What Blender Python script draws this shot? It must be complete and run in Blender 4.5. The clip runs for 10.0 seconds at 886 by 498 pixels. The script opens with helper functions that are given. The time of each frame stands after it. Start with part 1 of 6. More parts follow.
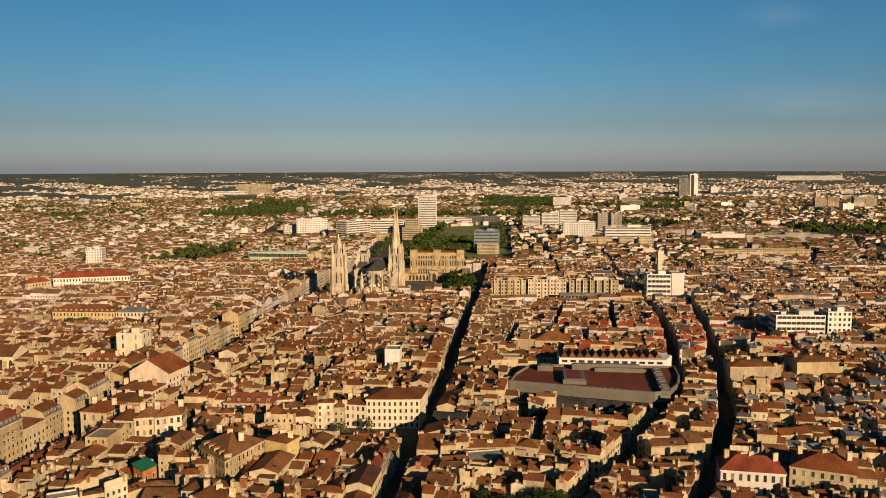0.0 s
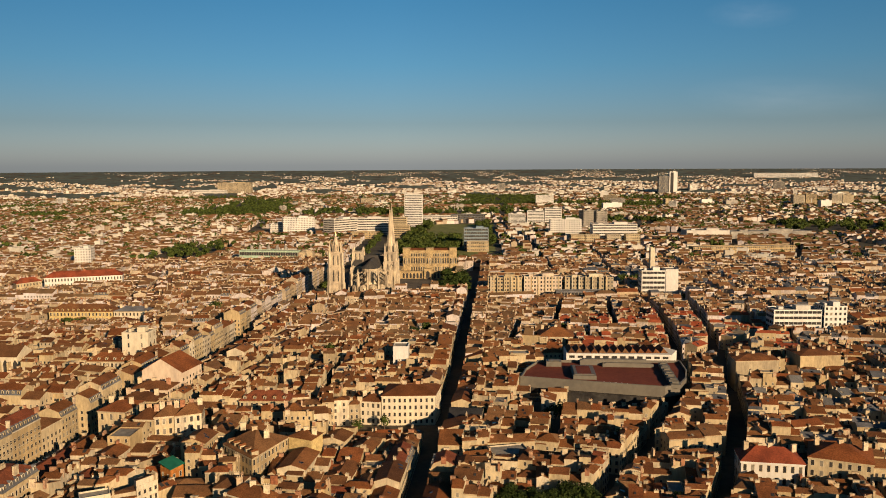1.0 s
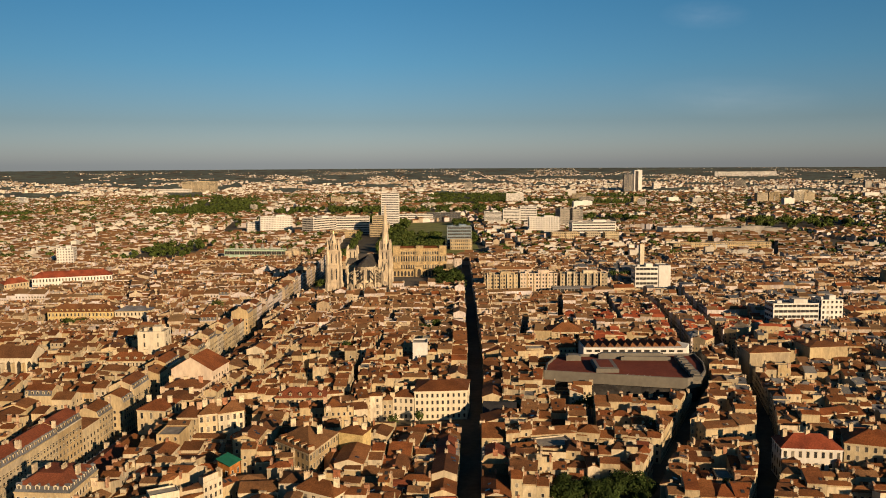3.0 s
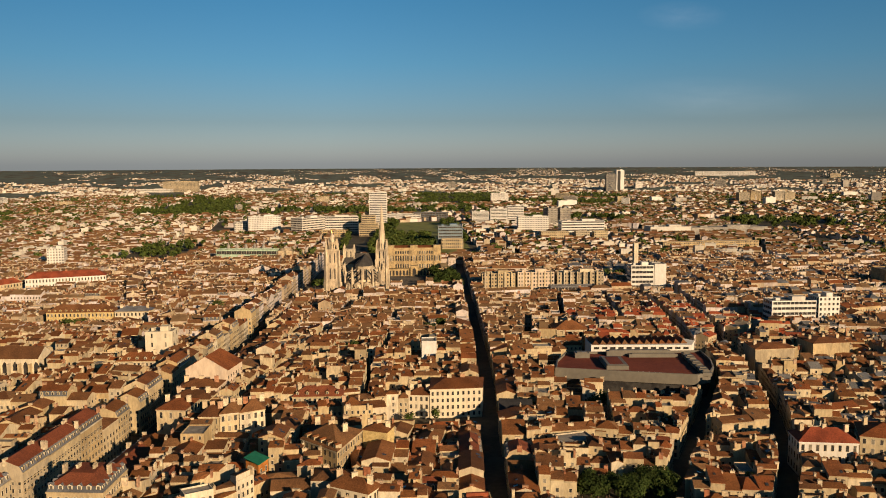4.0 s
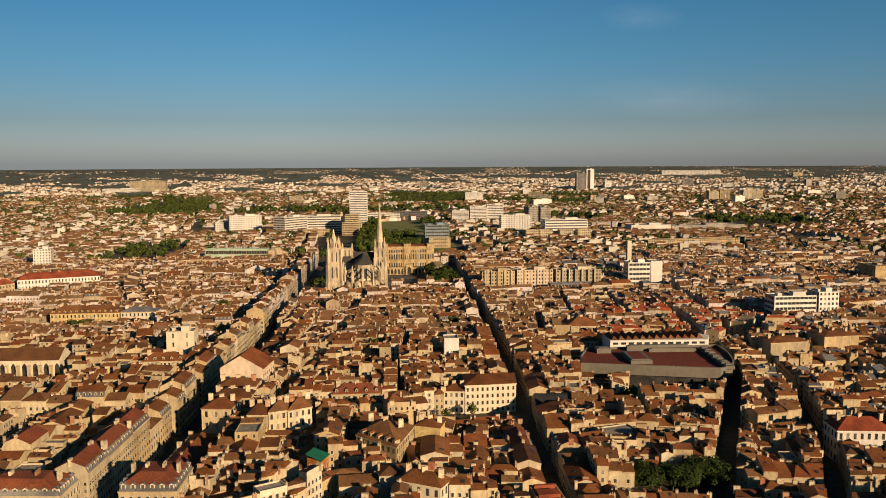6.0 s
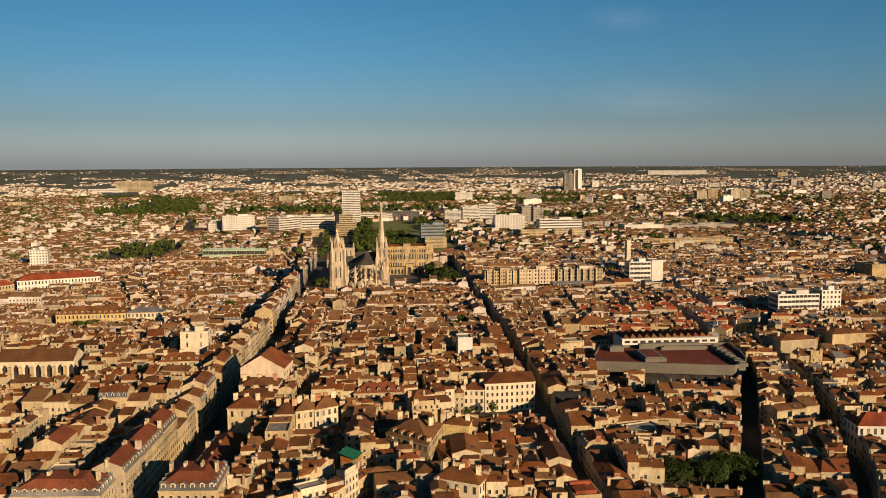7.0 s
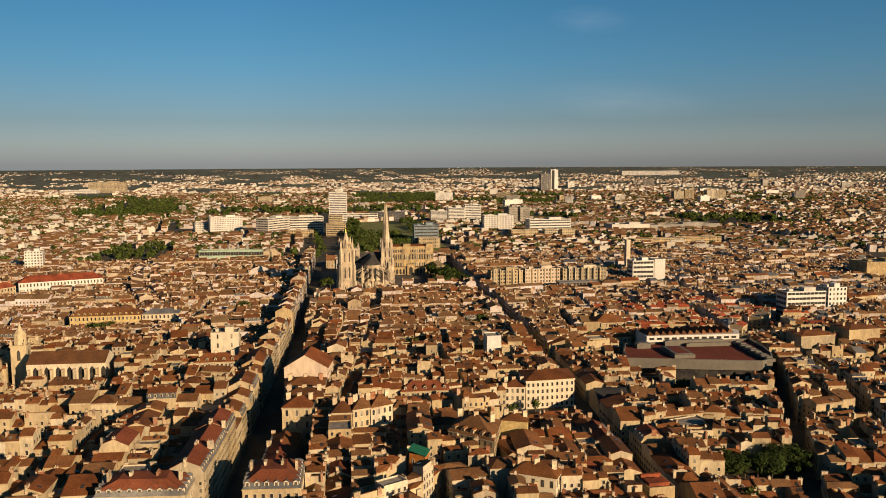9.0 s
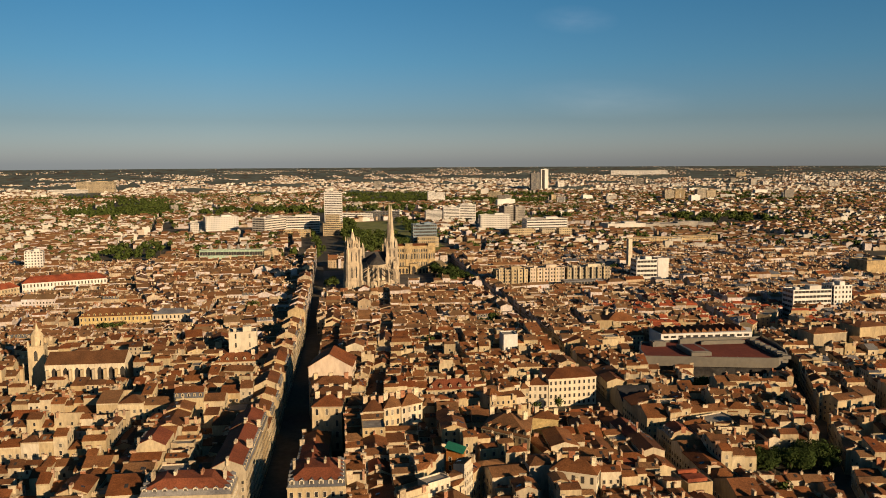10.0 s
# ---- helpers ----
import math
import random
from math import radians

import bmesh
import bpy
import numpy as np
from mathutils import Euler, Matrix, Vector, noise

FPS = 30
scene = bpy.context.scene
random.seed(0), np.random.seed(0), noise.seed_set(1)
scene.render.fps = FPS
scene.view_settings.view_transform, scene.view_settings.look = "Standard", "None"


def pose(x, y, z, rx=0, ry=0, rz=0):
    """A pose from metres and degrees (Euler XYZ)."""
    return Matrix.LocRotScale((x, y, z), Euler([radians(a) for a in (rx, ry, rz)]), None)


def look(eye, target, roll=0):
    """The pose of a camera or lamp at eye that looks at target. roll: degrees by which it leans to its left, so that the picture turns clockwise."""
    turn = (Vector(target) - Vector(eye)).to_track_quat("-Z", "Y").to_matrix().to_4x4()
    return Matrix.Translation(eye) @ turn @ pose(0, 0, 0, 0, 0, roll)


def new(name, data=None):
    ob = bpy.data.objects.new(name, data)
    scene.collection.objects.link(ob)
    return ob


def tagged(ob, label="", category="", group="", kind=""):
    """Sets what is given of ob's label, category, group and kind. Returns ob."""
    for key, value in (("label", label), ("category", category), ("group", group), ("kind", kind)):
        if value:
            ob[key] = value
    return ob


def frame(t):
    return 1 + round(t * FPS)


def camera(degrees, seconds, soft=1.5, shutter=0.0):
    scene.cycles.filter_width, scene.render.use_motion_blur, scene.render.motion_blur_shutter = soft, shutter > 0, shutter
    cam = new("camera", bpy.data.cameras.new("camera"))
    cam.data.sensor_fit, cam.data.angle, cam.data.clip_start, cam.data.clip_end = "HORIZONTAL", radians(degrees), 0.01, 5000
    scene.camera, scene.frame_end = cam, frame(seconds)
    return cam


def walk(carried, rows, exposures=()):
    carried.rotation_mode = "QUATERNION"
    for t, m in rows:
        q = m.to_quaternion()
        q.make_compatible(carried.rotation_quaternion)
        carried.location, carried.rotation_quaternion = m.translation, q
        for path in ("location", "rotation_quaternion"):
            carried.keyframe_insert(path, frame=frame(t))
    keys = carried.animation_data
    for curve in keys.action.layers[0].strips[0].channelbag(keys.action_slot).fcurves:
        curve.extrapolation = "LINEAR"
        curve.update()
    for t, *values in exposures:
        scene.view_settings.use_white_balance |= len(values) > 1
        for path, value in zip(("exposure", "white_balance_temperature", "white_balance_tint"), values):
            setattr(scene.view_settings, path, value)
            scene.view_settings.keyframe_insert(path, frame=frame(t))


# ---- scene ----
cam = camera(57.7, 10.0, 0.97)
PATH = [
    (0, (84.798, 6.612, 134.778), (84.673, 8.597, 134.575), -0.2),
    (0.5, (75.384, 4.711, 134.737), (75.287, 6.698, 134.531), -0.2),
    (1, (65.937, 2.849, 134.678), (65.868, 4.837, 134.47), -0.3),
    (1.5, (56.52, 1.111, 134.601), (56.475, 3.1, 134.393), -0.3),
    (2, (47.112, -0.42, 134.507), (47.092, 1.569, 134.299), -0.3),
    (2.5, (37.792, -1.693, 134.388), (37.797, 0.296, 134.178), -0.3),
    (4, (9.606, -4.711, 133.923), (9.689, -2.724, 133.711), -0.3),
    (4.5, (0.174, -5.464, 133.842), (0.28, -3.479, 133.63), -0.3),
    (5, (-9.325, -6.028, 133.779), (-9.193, -4.044, 133.565), -0.3),
    (5.5, (-18.786, -6.416, 133.728), (-18.632, -4.434, 133.514), -0.3),
    (7, (-47.368, -7.081, 133.588), (-47.155, -5.104, 133.374), -0.3),
    (7.5, (-57.028, -7.165, 133.591), (-56.795, -5.19, 133.378), -0.3),
    (8, (-66.85, -7.105, 133.588), (-66.599, -5.133, 133.374), -0.3),
    (8.5, (-76.73, -6.916, 133.584), (-76.459, -4.946, 133.371), -0.3),
    (9, (-86.705, -6.537, 133.575), (-86.415, -4.57, 133.362), -0.3),
    (9.5, (-96.69, -5.986, 133.566), (-96.381, -4.022, 133.352), -0.3),
    (10, (-106.766, -5.288, 133.555), (-106.442, -3.326, 133.341), -0.3),
]
walk(cam, [(t, look(eye, target, roll)) for t, eye, target, roll in PATH])

# ---- light ----
SUN_EL, SUN_AZ = 16.0, -34.0  # degrees; the azimuth toward which the light travels, from +y toward +x
world = bpy.data.worlds.new("evening_sky")
scene.world = world
world.use_nodes = True
wt = world.node_tree
sky = wt.nodes.new("ShaderNodeTexSky")
sky.sky_type, sky.sun_disc = "NISHITA", False
sky.sun_elevation, sky.sun_rotation = radians(SUN_EL), radians(180 + SUN_AZ)
sky.altitude, sky.air_density, sky.dust_density, sky.ozone_density = 100, 0.9, 0.9, 3.0
# the sky is a deeper blue overhead and greyer in the haze at the horizon, with two thin veils of cloud
way = wt.nodes.new("ShaderNodeTexCoord").outputs["Generated"]
axes = wt.nodes.new("ShaderNodeSeparateXYZ")
wt.links.new(way, axes.inputs[0])
shade = wt.nodes.new("ShaderNodeValToRGB")
stops = ((0.0, (1.26, 1.20, 1.40, 1)), (0.05, (0.76, 0.82, 0.92, 1)), (0.12, (0.52, 0.86, 0.98, 1)), (0.24, (0.34, 0.84, 0.97, 1)), (0.75, (0.21, 0.54, 0.63, 1)))
while len(shade.color_ramp.elements) < len(stops):
    shade.color_ramp.elements.new(0.5)
for e, (p, c) in zip(shade.color_ramp.elements, stops):
    e.position, e.color = p, c
wt.links.new(axes.outputs[2], shade.inputs[0])
tint = wt.nodes.new("ShaderNodeMix")
tint.data_type, tint.blend_type = "RGBA", "MULTIPLY"
tint.inputs[0].default_value = 1.0
wt.links.new(sky.outputs[0], tint.inputs[6])
wt.links.new(shade.outputs[0], tint.inputs[7])
# and a little darker toward the side away from the sun's path
side = wt.nodes.new("ShaderNodeMapRange")
side.inputs["From Min"].default_value, side.inputs["From Max"].default_value = -0.6, -0.1
side.inputs["To Min"].default_value, side.inputs["To Max"].default_value = 0.74, 1.0
wt.links.new(axes.outputs[0], side.inputs["Value"])
dim = wt.nodes.new("ShaderNodeVectorMath")
dim.operation = "SCALE"
wt.links.new(tint.outputs[2], dim.inputs[0])
wt.links.new(side.outputs[0], dim.inputs["Scale"])
colour = dim.outputs[0]
for heading, height, wide, tall in ((20.7, 4.2, 6.5, 1.5), (18.6, 9.6, 3.0, 1.0)):
    ca, ce = radians(heading), radians(height)
    mp = wt.nodes.new("ShaderNodeMapping")
    mp.vector_type = "TEXTURE"
    mp.inputs["Location"].default_value = (math.sin(ca) * math.cos(ce), math.cos(ca) * math.cos(ce), math.sin(ce))
    mp.inputs["Rotation"].default_value = (0, radians(4), -ca)
    mp.inputs["Scale"].default_value = (radians(wide), 1.0, radians(tall))
    wt.links.new(way, mp.inputs[0])
    ball = wt.nodes.new("ShaderNodeTexGradient")
    ball.gradient_type = "SPHERICAL"
    wt.links.new(mp.outputs[0], ball.inputs[0])
    wisp = wt.nodes.new("ShaderNodeTexNoise")
    wisp.inputs["Scale"].default_value, wisp.inputs["Detail"].default_value = 2.4, 5.0
    wt.links.new(mp.outputs[0], wisp.inputs["Vector"])
    veil = wt.nodes.new("ShaderNodeMath")
    veil.operation = "MULTIPLY"
    wt.links.new(ball.outputs["Fac"], veil.inputs[0])
    wt.links.new(wisp.outputs["Fac"], veil.inputs[1])
    add = wt.nodes.new("ShaderNodeMix")
    add.data_type, add.blend_type = "RGBA", "ADD"
    wt.links.new(veil.outputs[0], add.inputs[0])
    wt.links.new(colour, add.inputs[6])
    add.inputs[7].default_value = (1.0, 0.85, 0.75, 1)
    colour = add.outputs[2]
wt.links.new(colour, wt.nodes["Background"].inputs[0])
wt.nodes["Background"].inputs[1].default_value = 0.043
sun_data = bpy.data.lights.new("sun", "SUN")
sun_data.energy, sun_data.angle, sun_data.color = 5.0, radians(0.5), (1.0, 0.72, 0.43)
sun = new("sun", sun_data)
az, el = radians(SUN_AZ), radians(SUN_EL)
sun.matrix_world = look((0, 0, 300), (math.sin(az) * math.cos(el), math.cos(az) * math.cos(el), 300 - math.sin(el)))
scene.view_settings.exposure = 0.90


# ---- materials ----
def ramp(nt, stops, fac):
    n = nt.nodes.new("ShaderNodeValToRGB")
    while len(n.color_ramp.elements) < len(stops):
        n.color_ramp.elements.new(0.5)
    for e, (p, c) in zip(n.color_ramp.elements, stops):
        e.position, e.color = p, (*c, 1)
    nt.links.new(fac, n.inputs[0])
    return n.outputs[0]


def noise_out(nt, vec, scale, detail=3.0, rough=0.6):
    n = nt.nodes.new("ShaderNodeTexNoise")
    n.inputs["Scale"].default_value, n.inputs["Detail"].default_value, n.inputs["Roughness"].default_value = scale, detail, rough
    nt.links.new(vec, n.inputs["Vector"])
    return n.outputs["Fac"]


def mixed(nt, mode, fac, a, b):
    n = nt.nodes.new("ShaderNodeMix")
    n.data_type, n.blend_type = "RGBA", mode
    for sock, v in ((n.inputs[0], fac), (n.inputs[6], a), (n.inputs[7], b)):
        if isinstance(v, (int, float)):
            sock.default_value = v
        elif isinstance(v, tuple):
            sock.default_value = (*v, 1)
        else:
            nt.links.new(v, sock)
    return n.outputs[2]


def surface(name, colours, rand="object", grain=0.8, patch=0.06, stretch=(1, 1, 1), rough=0.85, bump=0.3, metal=0.0, spec=0.12, dirt=0.5, contrast=0.45):
    """A weathered surface: one colour of a ramp per thing or island, patches and grain over it, and a fine relief."""
    m = bpy.data.materials.new(name)
    m.use_nodes = True
    nt = m.node_tree
    bsdf = nt.nodes["Principled BSDF"]
    geo = nt.nodes.new("ShaderNodeNewGeometry")
    pos = geo.outputs["Position"]
    if rand == "object":
        pick = nt.nodes.new("ShaderNodeObjectInfo").outputs["Random"]
    elif rand == "island":
        pick = geo.outputs["Random Per Island"]
    else:
        pick = noise_out(nt, pos, 0.03)
    colours = colours if len(colours) > 1 else colours * 2
    n = len(colours)
    base = ramp(nt, [(i / max(1, n - 1), c) for i, c in enumerate(colours)], pick)
    mp = nt.nodes.new("ShaderNodeMapping")
    mp.inputs["Scale"].default_value = stretch
    nt.links.new(pos, mp.inputs["Vector"])
    vec = mp.outputs[0]
    big = ramp(nt, [(0.3, (1 - dirt, 1 - dirt, 1 - dirt * 0.9)), (0.62, (1.05, 1.04, 1.02))], noise_out(nt, vec, patch, 4))
    small = ramp(nt, [(0.25, (1 - contrast,) * 3), (0.75, (1 + contrast * 0.5,) * 3)], noise_out(nt, vec, grain, 4, 0.7))
    c = mixed(nt, "MULTIPLY", 1.0, mixed(nt, "MULTIPLY", 1.0, base, big), small)
    nt.links.new(c, bsdf.inputs["Base Color"])
    bsdf.inputs["Roughness"].default_value, bsdf.inputs["Metallic"].default_value = rough, metal
    bsdf.inputs["Specular IOR Level"].default_value = spec
    if bump:
        b = nt.nodes.new("ShaderNodeBump")
        b.inputs["Strength"].default_value, b.inputs["Distance"].default_value = bump, 0.15
        nt.links.new(noise_out(nt, vec, grain * 2.5, 4, 0.7), b.inputs["Height"])
        nt.links.new(b.outputs[0], bsdf.inputs["Normal"])
    return m


STONES = [(0.316, 0.241, 0.138), (0.385, 0.31, 0.193), (0.344, 0.255, 0.138), (0.454, 0.385, 0.269), (0.372, 0.289, 0.172), (0.482, 0.419, 0.316), (0.289, 0.234, 0.158), (0.413, 0.338, 0.213)]
TILES = [(r * 0.84, g * 0.80, b * 0.80) for r, g, b in [(0.154, 0.064, 0.022), (0.217, 0.088, 0.03), (0.119, 0.055, 0.025), (0.196, 0.071, 0.023), (0.258, 0.114, 0.044), (0.132, 0.066, 0.03), (0.237, 0.078, 0.026), (0.175, 0.088, 0.038), (0.237, 0.132, 0.062)]]
M_WALL = surface("limestone_wall", STONES, "object", 0.9, 0.12, (1, 1, 0.35), dirt=0.36, contrast=0.36)
# Distance haze is mixed into these colours: paler, bluer copies of the stone walls.
M_FARWALLS = surface("hazed_town_walls", [(r * 0.94, g * 0.94, b * 1.08) for r, g, b in STONES[:4] + [(0.50, 0.44, 0.37), (0.40, 0.33, 0.24), (0.50, 0.46, 0.41), (0.34, 0.27, 0.19)]], "island", 0.9, 0.12, (1, 1, 0.35), dirt=0.3)
M_WALLS = surface("limestone_walls", STONES, "island", 0.9, 0.12, (1, 1, 0.35), dirt=0.36, contrast=0.36)
M_ROOF = surface("clay_tile_roof", TILES, "object", 1.6, 0.10, dirt=0.45, contrast=0.55, bump=0.6)
# Tile colours lifted toward grey, so far roofs carry distance haze in their colour.
M_FARROOFS = surface("hazed_town_roofs", [(r * 0.92 + 0.022, g + 0.022, b + 0.015) for r, g, b in TILES], "island", 1.6, 0.10, dirt=0.35, contrast=0.4, bump=0.3)
M_ROOFS = surface("clay_tile_roofs", TILES, "island", 1.6, 0.10, dirt=0.45, contrast=0.55, bump=0.6)
M_SLATE = surface("slate_and_zinc", [(0.10, 0.10, 0.11), (0.16, 0.16, 0.17), (0.07, 0.075, 0.085), (0.20, 0.19, 0.18)], "object", 1.2, 0.1, rough=0.45)
M_SLATES = surface("slate_and_zinc_roofs", [(0.10, 0.10, 0.11), (0.16, 0.16, 0.17), (0.07, 0.075, 0.085), (0.20, 0.19, 0.18)], "island", 1.2, 0.1, rough=0.45)
M_REDBROWN = surface("red_brown_tiles", [(0.15, 0.040, 0.020), (0.18, 0.056, 0.027), (0.13, 0.044, 0.024)], "island", 1.6, 0.1, dirt=0.4, contrast=0.5, bump=0.6)
M_REDS = surface("orange_red_tiles", [(0.30, 0.068, 0.028), (0.24, 0.058, 0.026), (0.34, 0.085, 0.036)], "island", 1.5, 0.1)
M_BRICK = surface("chimney_render", [(0.46, 0.37, 0.24), (0.26, 0.10, 0.05), (0.52, 0.44, 0.31), (0.36, 0.28, 0.18), (0.50, 0.41, 0.28)], "object", 1.5, 0.4)
M_BRICKS = surface("chimney_renders", [(0.46, 0.37, 0.24), (0.26, 0.10, 0.05), (0.52, 0.44, 0.31), (0.36, 0.28, 0.18), (0.50, 0.41, 0.28)], "island", 1.5, 0.4)
M_GLASS = surface("window_glass", [(0.02, 0.02, 0.022), (0.06, 0.055, 0.05), (0.03, 0.03, 0.03), (0.045, 0.042, 0.04), (0.26, 0.23, 0.18), (0.03, 0.03, 0.032)], "island", 0.5, 0.2, rough=0.15, bump=0, spec=0.5)
M_FRAME = surface("pale_window_surround", [(0.44, 0.37, 0.26), (0.50, 0.44, 0.34), (0.38, 0.31, 0.21)], "island", 1.0, 0.3)
M_WHITE = surface("white_render", [(0.46, 0.435, 0.40), (0.51, 0.49, 0.46), (0.41, 0.375, 0.33)], "object", 0.7, 0.08, (1, 1, 0.4), dirt=0.2, contrast=0.2)
M_WHITES = surface("white_renders", [(0.42, 0.38, 0.33), (0.47, 0.44, 0.39), (0.35, 0.31, 0.25)], "island", 0.7, 0.08, (1, 1, 0.4), dirt=0.2, contrast=0.2)
M_GROUND = surface("town_ground", [(0.05, 0.047, 0.042), (0.085, 0.075, 0.055), (0.05, 0.055, 0.03)], "noise", 0.3, 0.02)
M_LEAF = surface("leaves", [(0.04, 0.06, 0.014), (0.06, 0.08, 0.018), (0.08, 0.10, 0.023), (0.03, 0.05, 0.015)], "island", 0.8, 0.15, bump=0, rough=0.9, spec=0.05)
M_LEAFDARK = surface("dense_leaves", [(0.022, 0.038, 0.010), (0.035, 0.052, 0.013), (0.046, 0.062, 0.016)], "island", 0.8, 0.15, bump=0, rough=0.9, spec=0.05)
# Greyed, bluish green: the haze of distance is put into the canopy's colour.
M_WOOD = surface("hazed_woodland", [(0.062, 0.075, 0.066), (0.075, 0.088, 0.074), (0.088, 0.098, 0.078)], "noise", 0.02, 0.004, bump=0, rough=0.8, dirt=0.3, contrast=0.35)
M_BARK = surface("bark", [(0.09, 0.065, 0.045)], "object", 2.0, 0.5)
M_CONC = surface("grey_concrete", [(0.22, 0.20, 0.175), (0.28, 0.255, 0.22)], "object", 0.5, 0.06)
M_METAL = surface("grey_metal_cladding", [(0.12, 0.108, 0.09)], "object", 0.4, 0.05, rough=0.5, dirt=0.2, contrast=0.15)


# ---- building blocks ----
class Acc:
    """Corners and faces of one mesh, gathered face by face."""

    def __init__(self):
        self.v, self.f, self.mi = [], [], []

    def poly(self, pts, mi=0):
        k = len(self.v)
        self.v += [tuple(p) for p in pts]
        self.f.append(tuple(range(k, k + len(pts))))
        self.mi.append(mi)

    def solid(self, vs, fs, mi=0):
        k = len(self.v)
        self.v += [tuple(p) for p in vs]
        for f in fs:
            self.f.append(tuple(k + i for i in f))
            self.mi.append(mi)

    def prism(self, ring, z0, z1, mi=0, cap=True, ring2=None, bottom=False):
        """Walls over a ring of (x, y), up to z1 over ring2 if given, with a flat top."""
        top = ring2 or ring
        n = len(ring)
        vs = [(x, y, z0) for x, y in ring] + [(x, y, z1) for x, y in top]
        fs = [(i, (i + 1) % n, n + (i + 1) % n, n + i) for i in range(n)]
        if cap:
            fs.append(tuple(range(n, 2 * n)))
        if bottom:
            fs.append(tuple(reversed(range(n))))
        self.solid(vs, fs, mi)

    def box(self, cx, cy, z0, sx, sy, sz, ang=0.0, mi=0, bottom=False):
        c, s = math.cos(ang), math.sin(ang)
        ring = [(cx + c * x - s * y, cy + s * x + c * y) for x, y in ((-sx / 2, -sy / 2), (sx / 2, -sy / 2), (sx / 2, sy / 2), (-sx / 2, sy / 2))]
        self.prism(ring, z0, z0 + sz, mi, True, None, bottom)

    def cone(self, cx, cy, z0, z1, r0, r1, n=8, mi=0, turn=0.0):
        a = [turn + 2 * math.pi * i / n for i in range(n)]
        self.prism([(cx + r0 * math.cos(t), cy + r0 * math.sin(t)) for t in a], z0, z1, mi, r1 > 0.01, [(cx + r1 * math.cos(t), cy + r1 * math.sin(t)) for t in a])

    def mesh(self, name, mats, origin=(0, 0, 0)):
        me = bpy.data.meshes.new(name)
        o = origin
        vs, fs = self.v, self.f
        if name == "roof":
            seen, where, keep = {}, [], []
            for v in vs:
                k = (round(v[0], 3), round(v[1], 3), round(v[2], 3))
                if k not in seen:
                    seen[k] = len(keep)
                    keep.append(v)
                where.append(seen[k])
            vs, fs = keep, [tuple(where[i] for i in f) for f in fs]
        me.from_pydata([(x - o[0], y - o[1], z - o[2]) for x, y, z in vs], [], fs)
        for m in mats:
            me.materials.append(m)
        if len(mats) > 1:
            me.polygons.foreach_set("material_index", self.mi)
        me.update()
        return me


def part(name, acc, mats, parent, label="", kind=""):
    """One mesh under a thing; the corners are given in the world, the parent stands at its base."""
    mats = mats if isinstance(mats, (list, tuple)) else [mats]
    o = parent.location if parent.parent is None else parent.parent.location
    ob = new(name, acc.mesh(name, mats, o))
    ob.parent = parent
    return tagged(ob, label, "", "", kind)


def thing(name, x, y, z, label, category, group="", kind=""):
    ob = new(name)
    ob.location = (x, y, z)
    ob.empty_display_size = 1.0
    return tagged(ob, label, category, group, kind)


def lone(name, acc, mats, label, category, kind="", group=""):
    mats = mats if isinstance(mats, (list, tuple)) else [mats]
    cx = sum(v[0] for v in acc.v) / len(acc.v)
    cy = sum(v[1] for v in acc.v) / len(acc.v)
    zz = min(v[2] for v in acc.v)
    ob = new(name, acc.mesh(name, mats, (cx, cy, zz)))
    ob.location = (cx, cy, zz)
    return tagged(ob, label, category, group, kind)


# ---- plan geometry ----
def area(p):
    return 0.5 * sum(p[i - 1][0] * p[i][1] - p[i][0] * p[i - 1][1] for i in range(len(p)))


def centre(p):
    return (sum(q[0] for q in p) / len(p), sum(q[1] for q in p) / len(p))


def inside(p, x, y):
    hit = False
    for i in range(len(p)):
        (x1, y1), (x2, y2) = p[i - 1], p[i]
        if (y1 > y) != (y2 > y) and x < (x2 - x1) * (y - y1) / (y2 - y1) + x1:
            hit = not hit
    return hit


def seg_dist(x, y, a, b):
    dx, dy = b[0] - a[0], b[1] - a[1]
    t = max(0.0, min(1.0, ((x - a[0]) * dx + (y - a[1]) * dy) / max(1e-9, dx * dx + dy * dy)))
    return math.hypot(x - a[0] - t * dx, y - a[1] - t * dy)


def line_dist(x, y, line):
    return min(seg_dist(x, y, line[i], line[i + 1]) for i in range(len(line) - 1))


def clean(p, eps=0.25):
    out = []
    for q in p:
        if not out or math.hypot(q[0] - out[-1][0], q[1] - out[-1][1]) > eps:
            out.append(q)
    while len(out) > 2 and math.hypot(out[0][0] - out[-1][0], out[0][1] - out[-1][1]) <= eps:
        out.pop()
    keep = []
    n = len(out)
    for i in range(n):
        a, b, c = out[i - 1], out[i], out[(i + 1) % n]
        cr = (b[0] - a[0]) * (c[1] - b[1]) - (b[1] - a[1]) * (c[0] - b[0])
        if abs(cr) > 0.02 * math.hypot(b[0] - a[0], b[1] - a[1]) * math.hypot(c[0] - b[0], c[1] - b[1]):
            keep.append(b)
    return keep


def offset_line(line, d):
    out = []
    for i, (x, y) in enumerate(line):
        a, b = line[max(0, i - 1)], line[min(len(line) - 1, i + 1)]
        dx, dy = b[0] - a[0], b[1] - a[1]
        n = math.hypot(dx, dy)
        out.append((x - dy / n * d, y + dx / n * d))
    return out


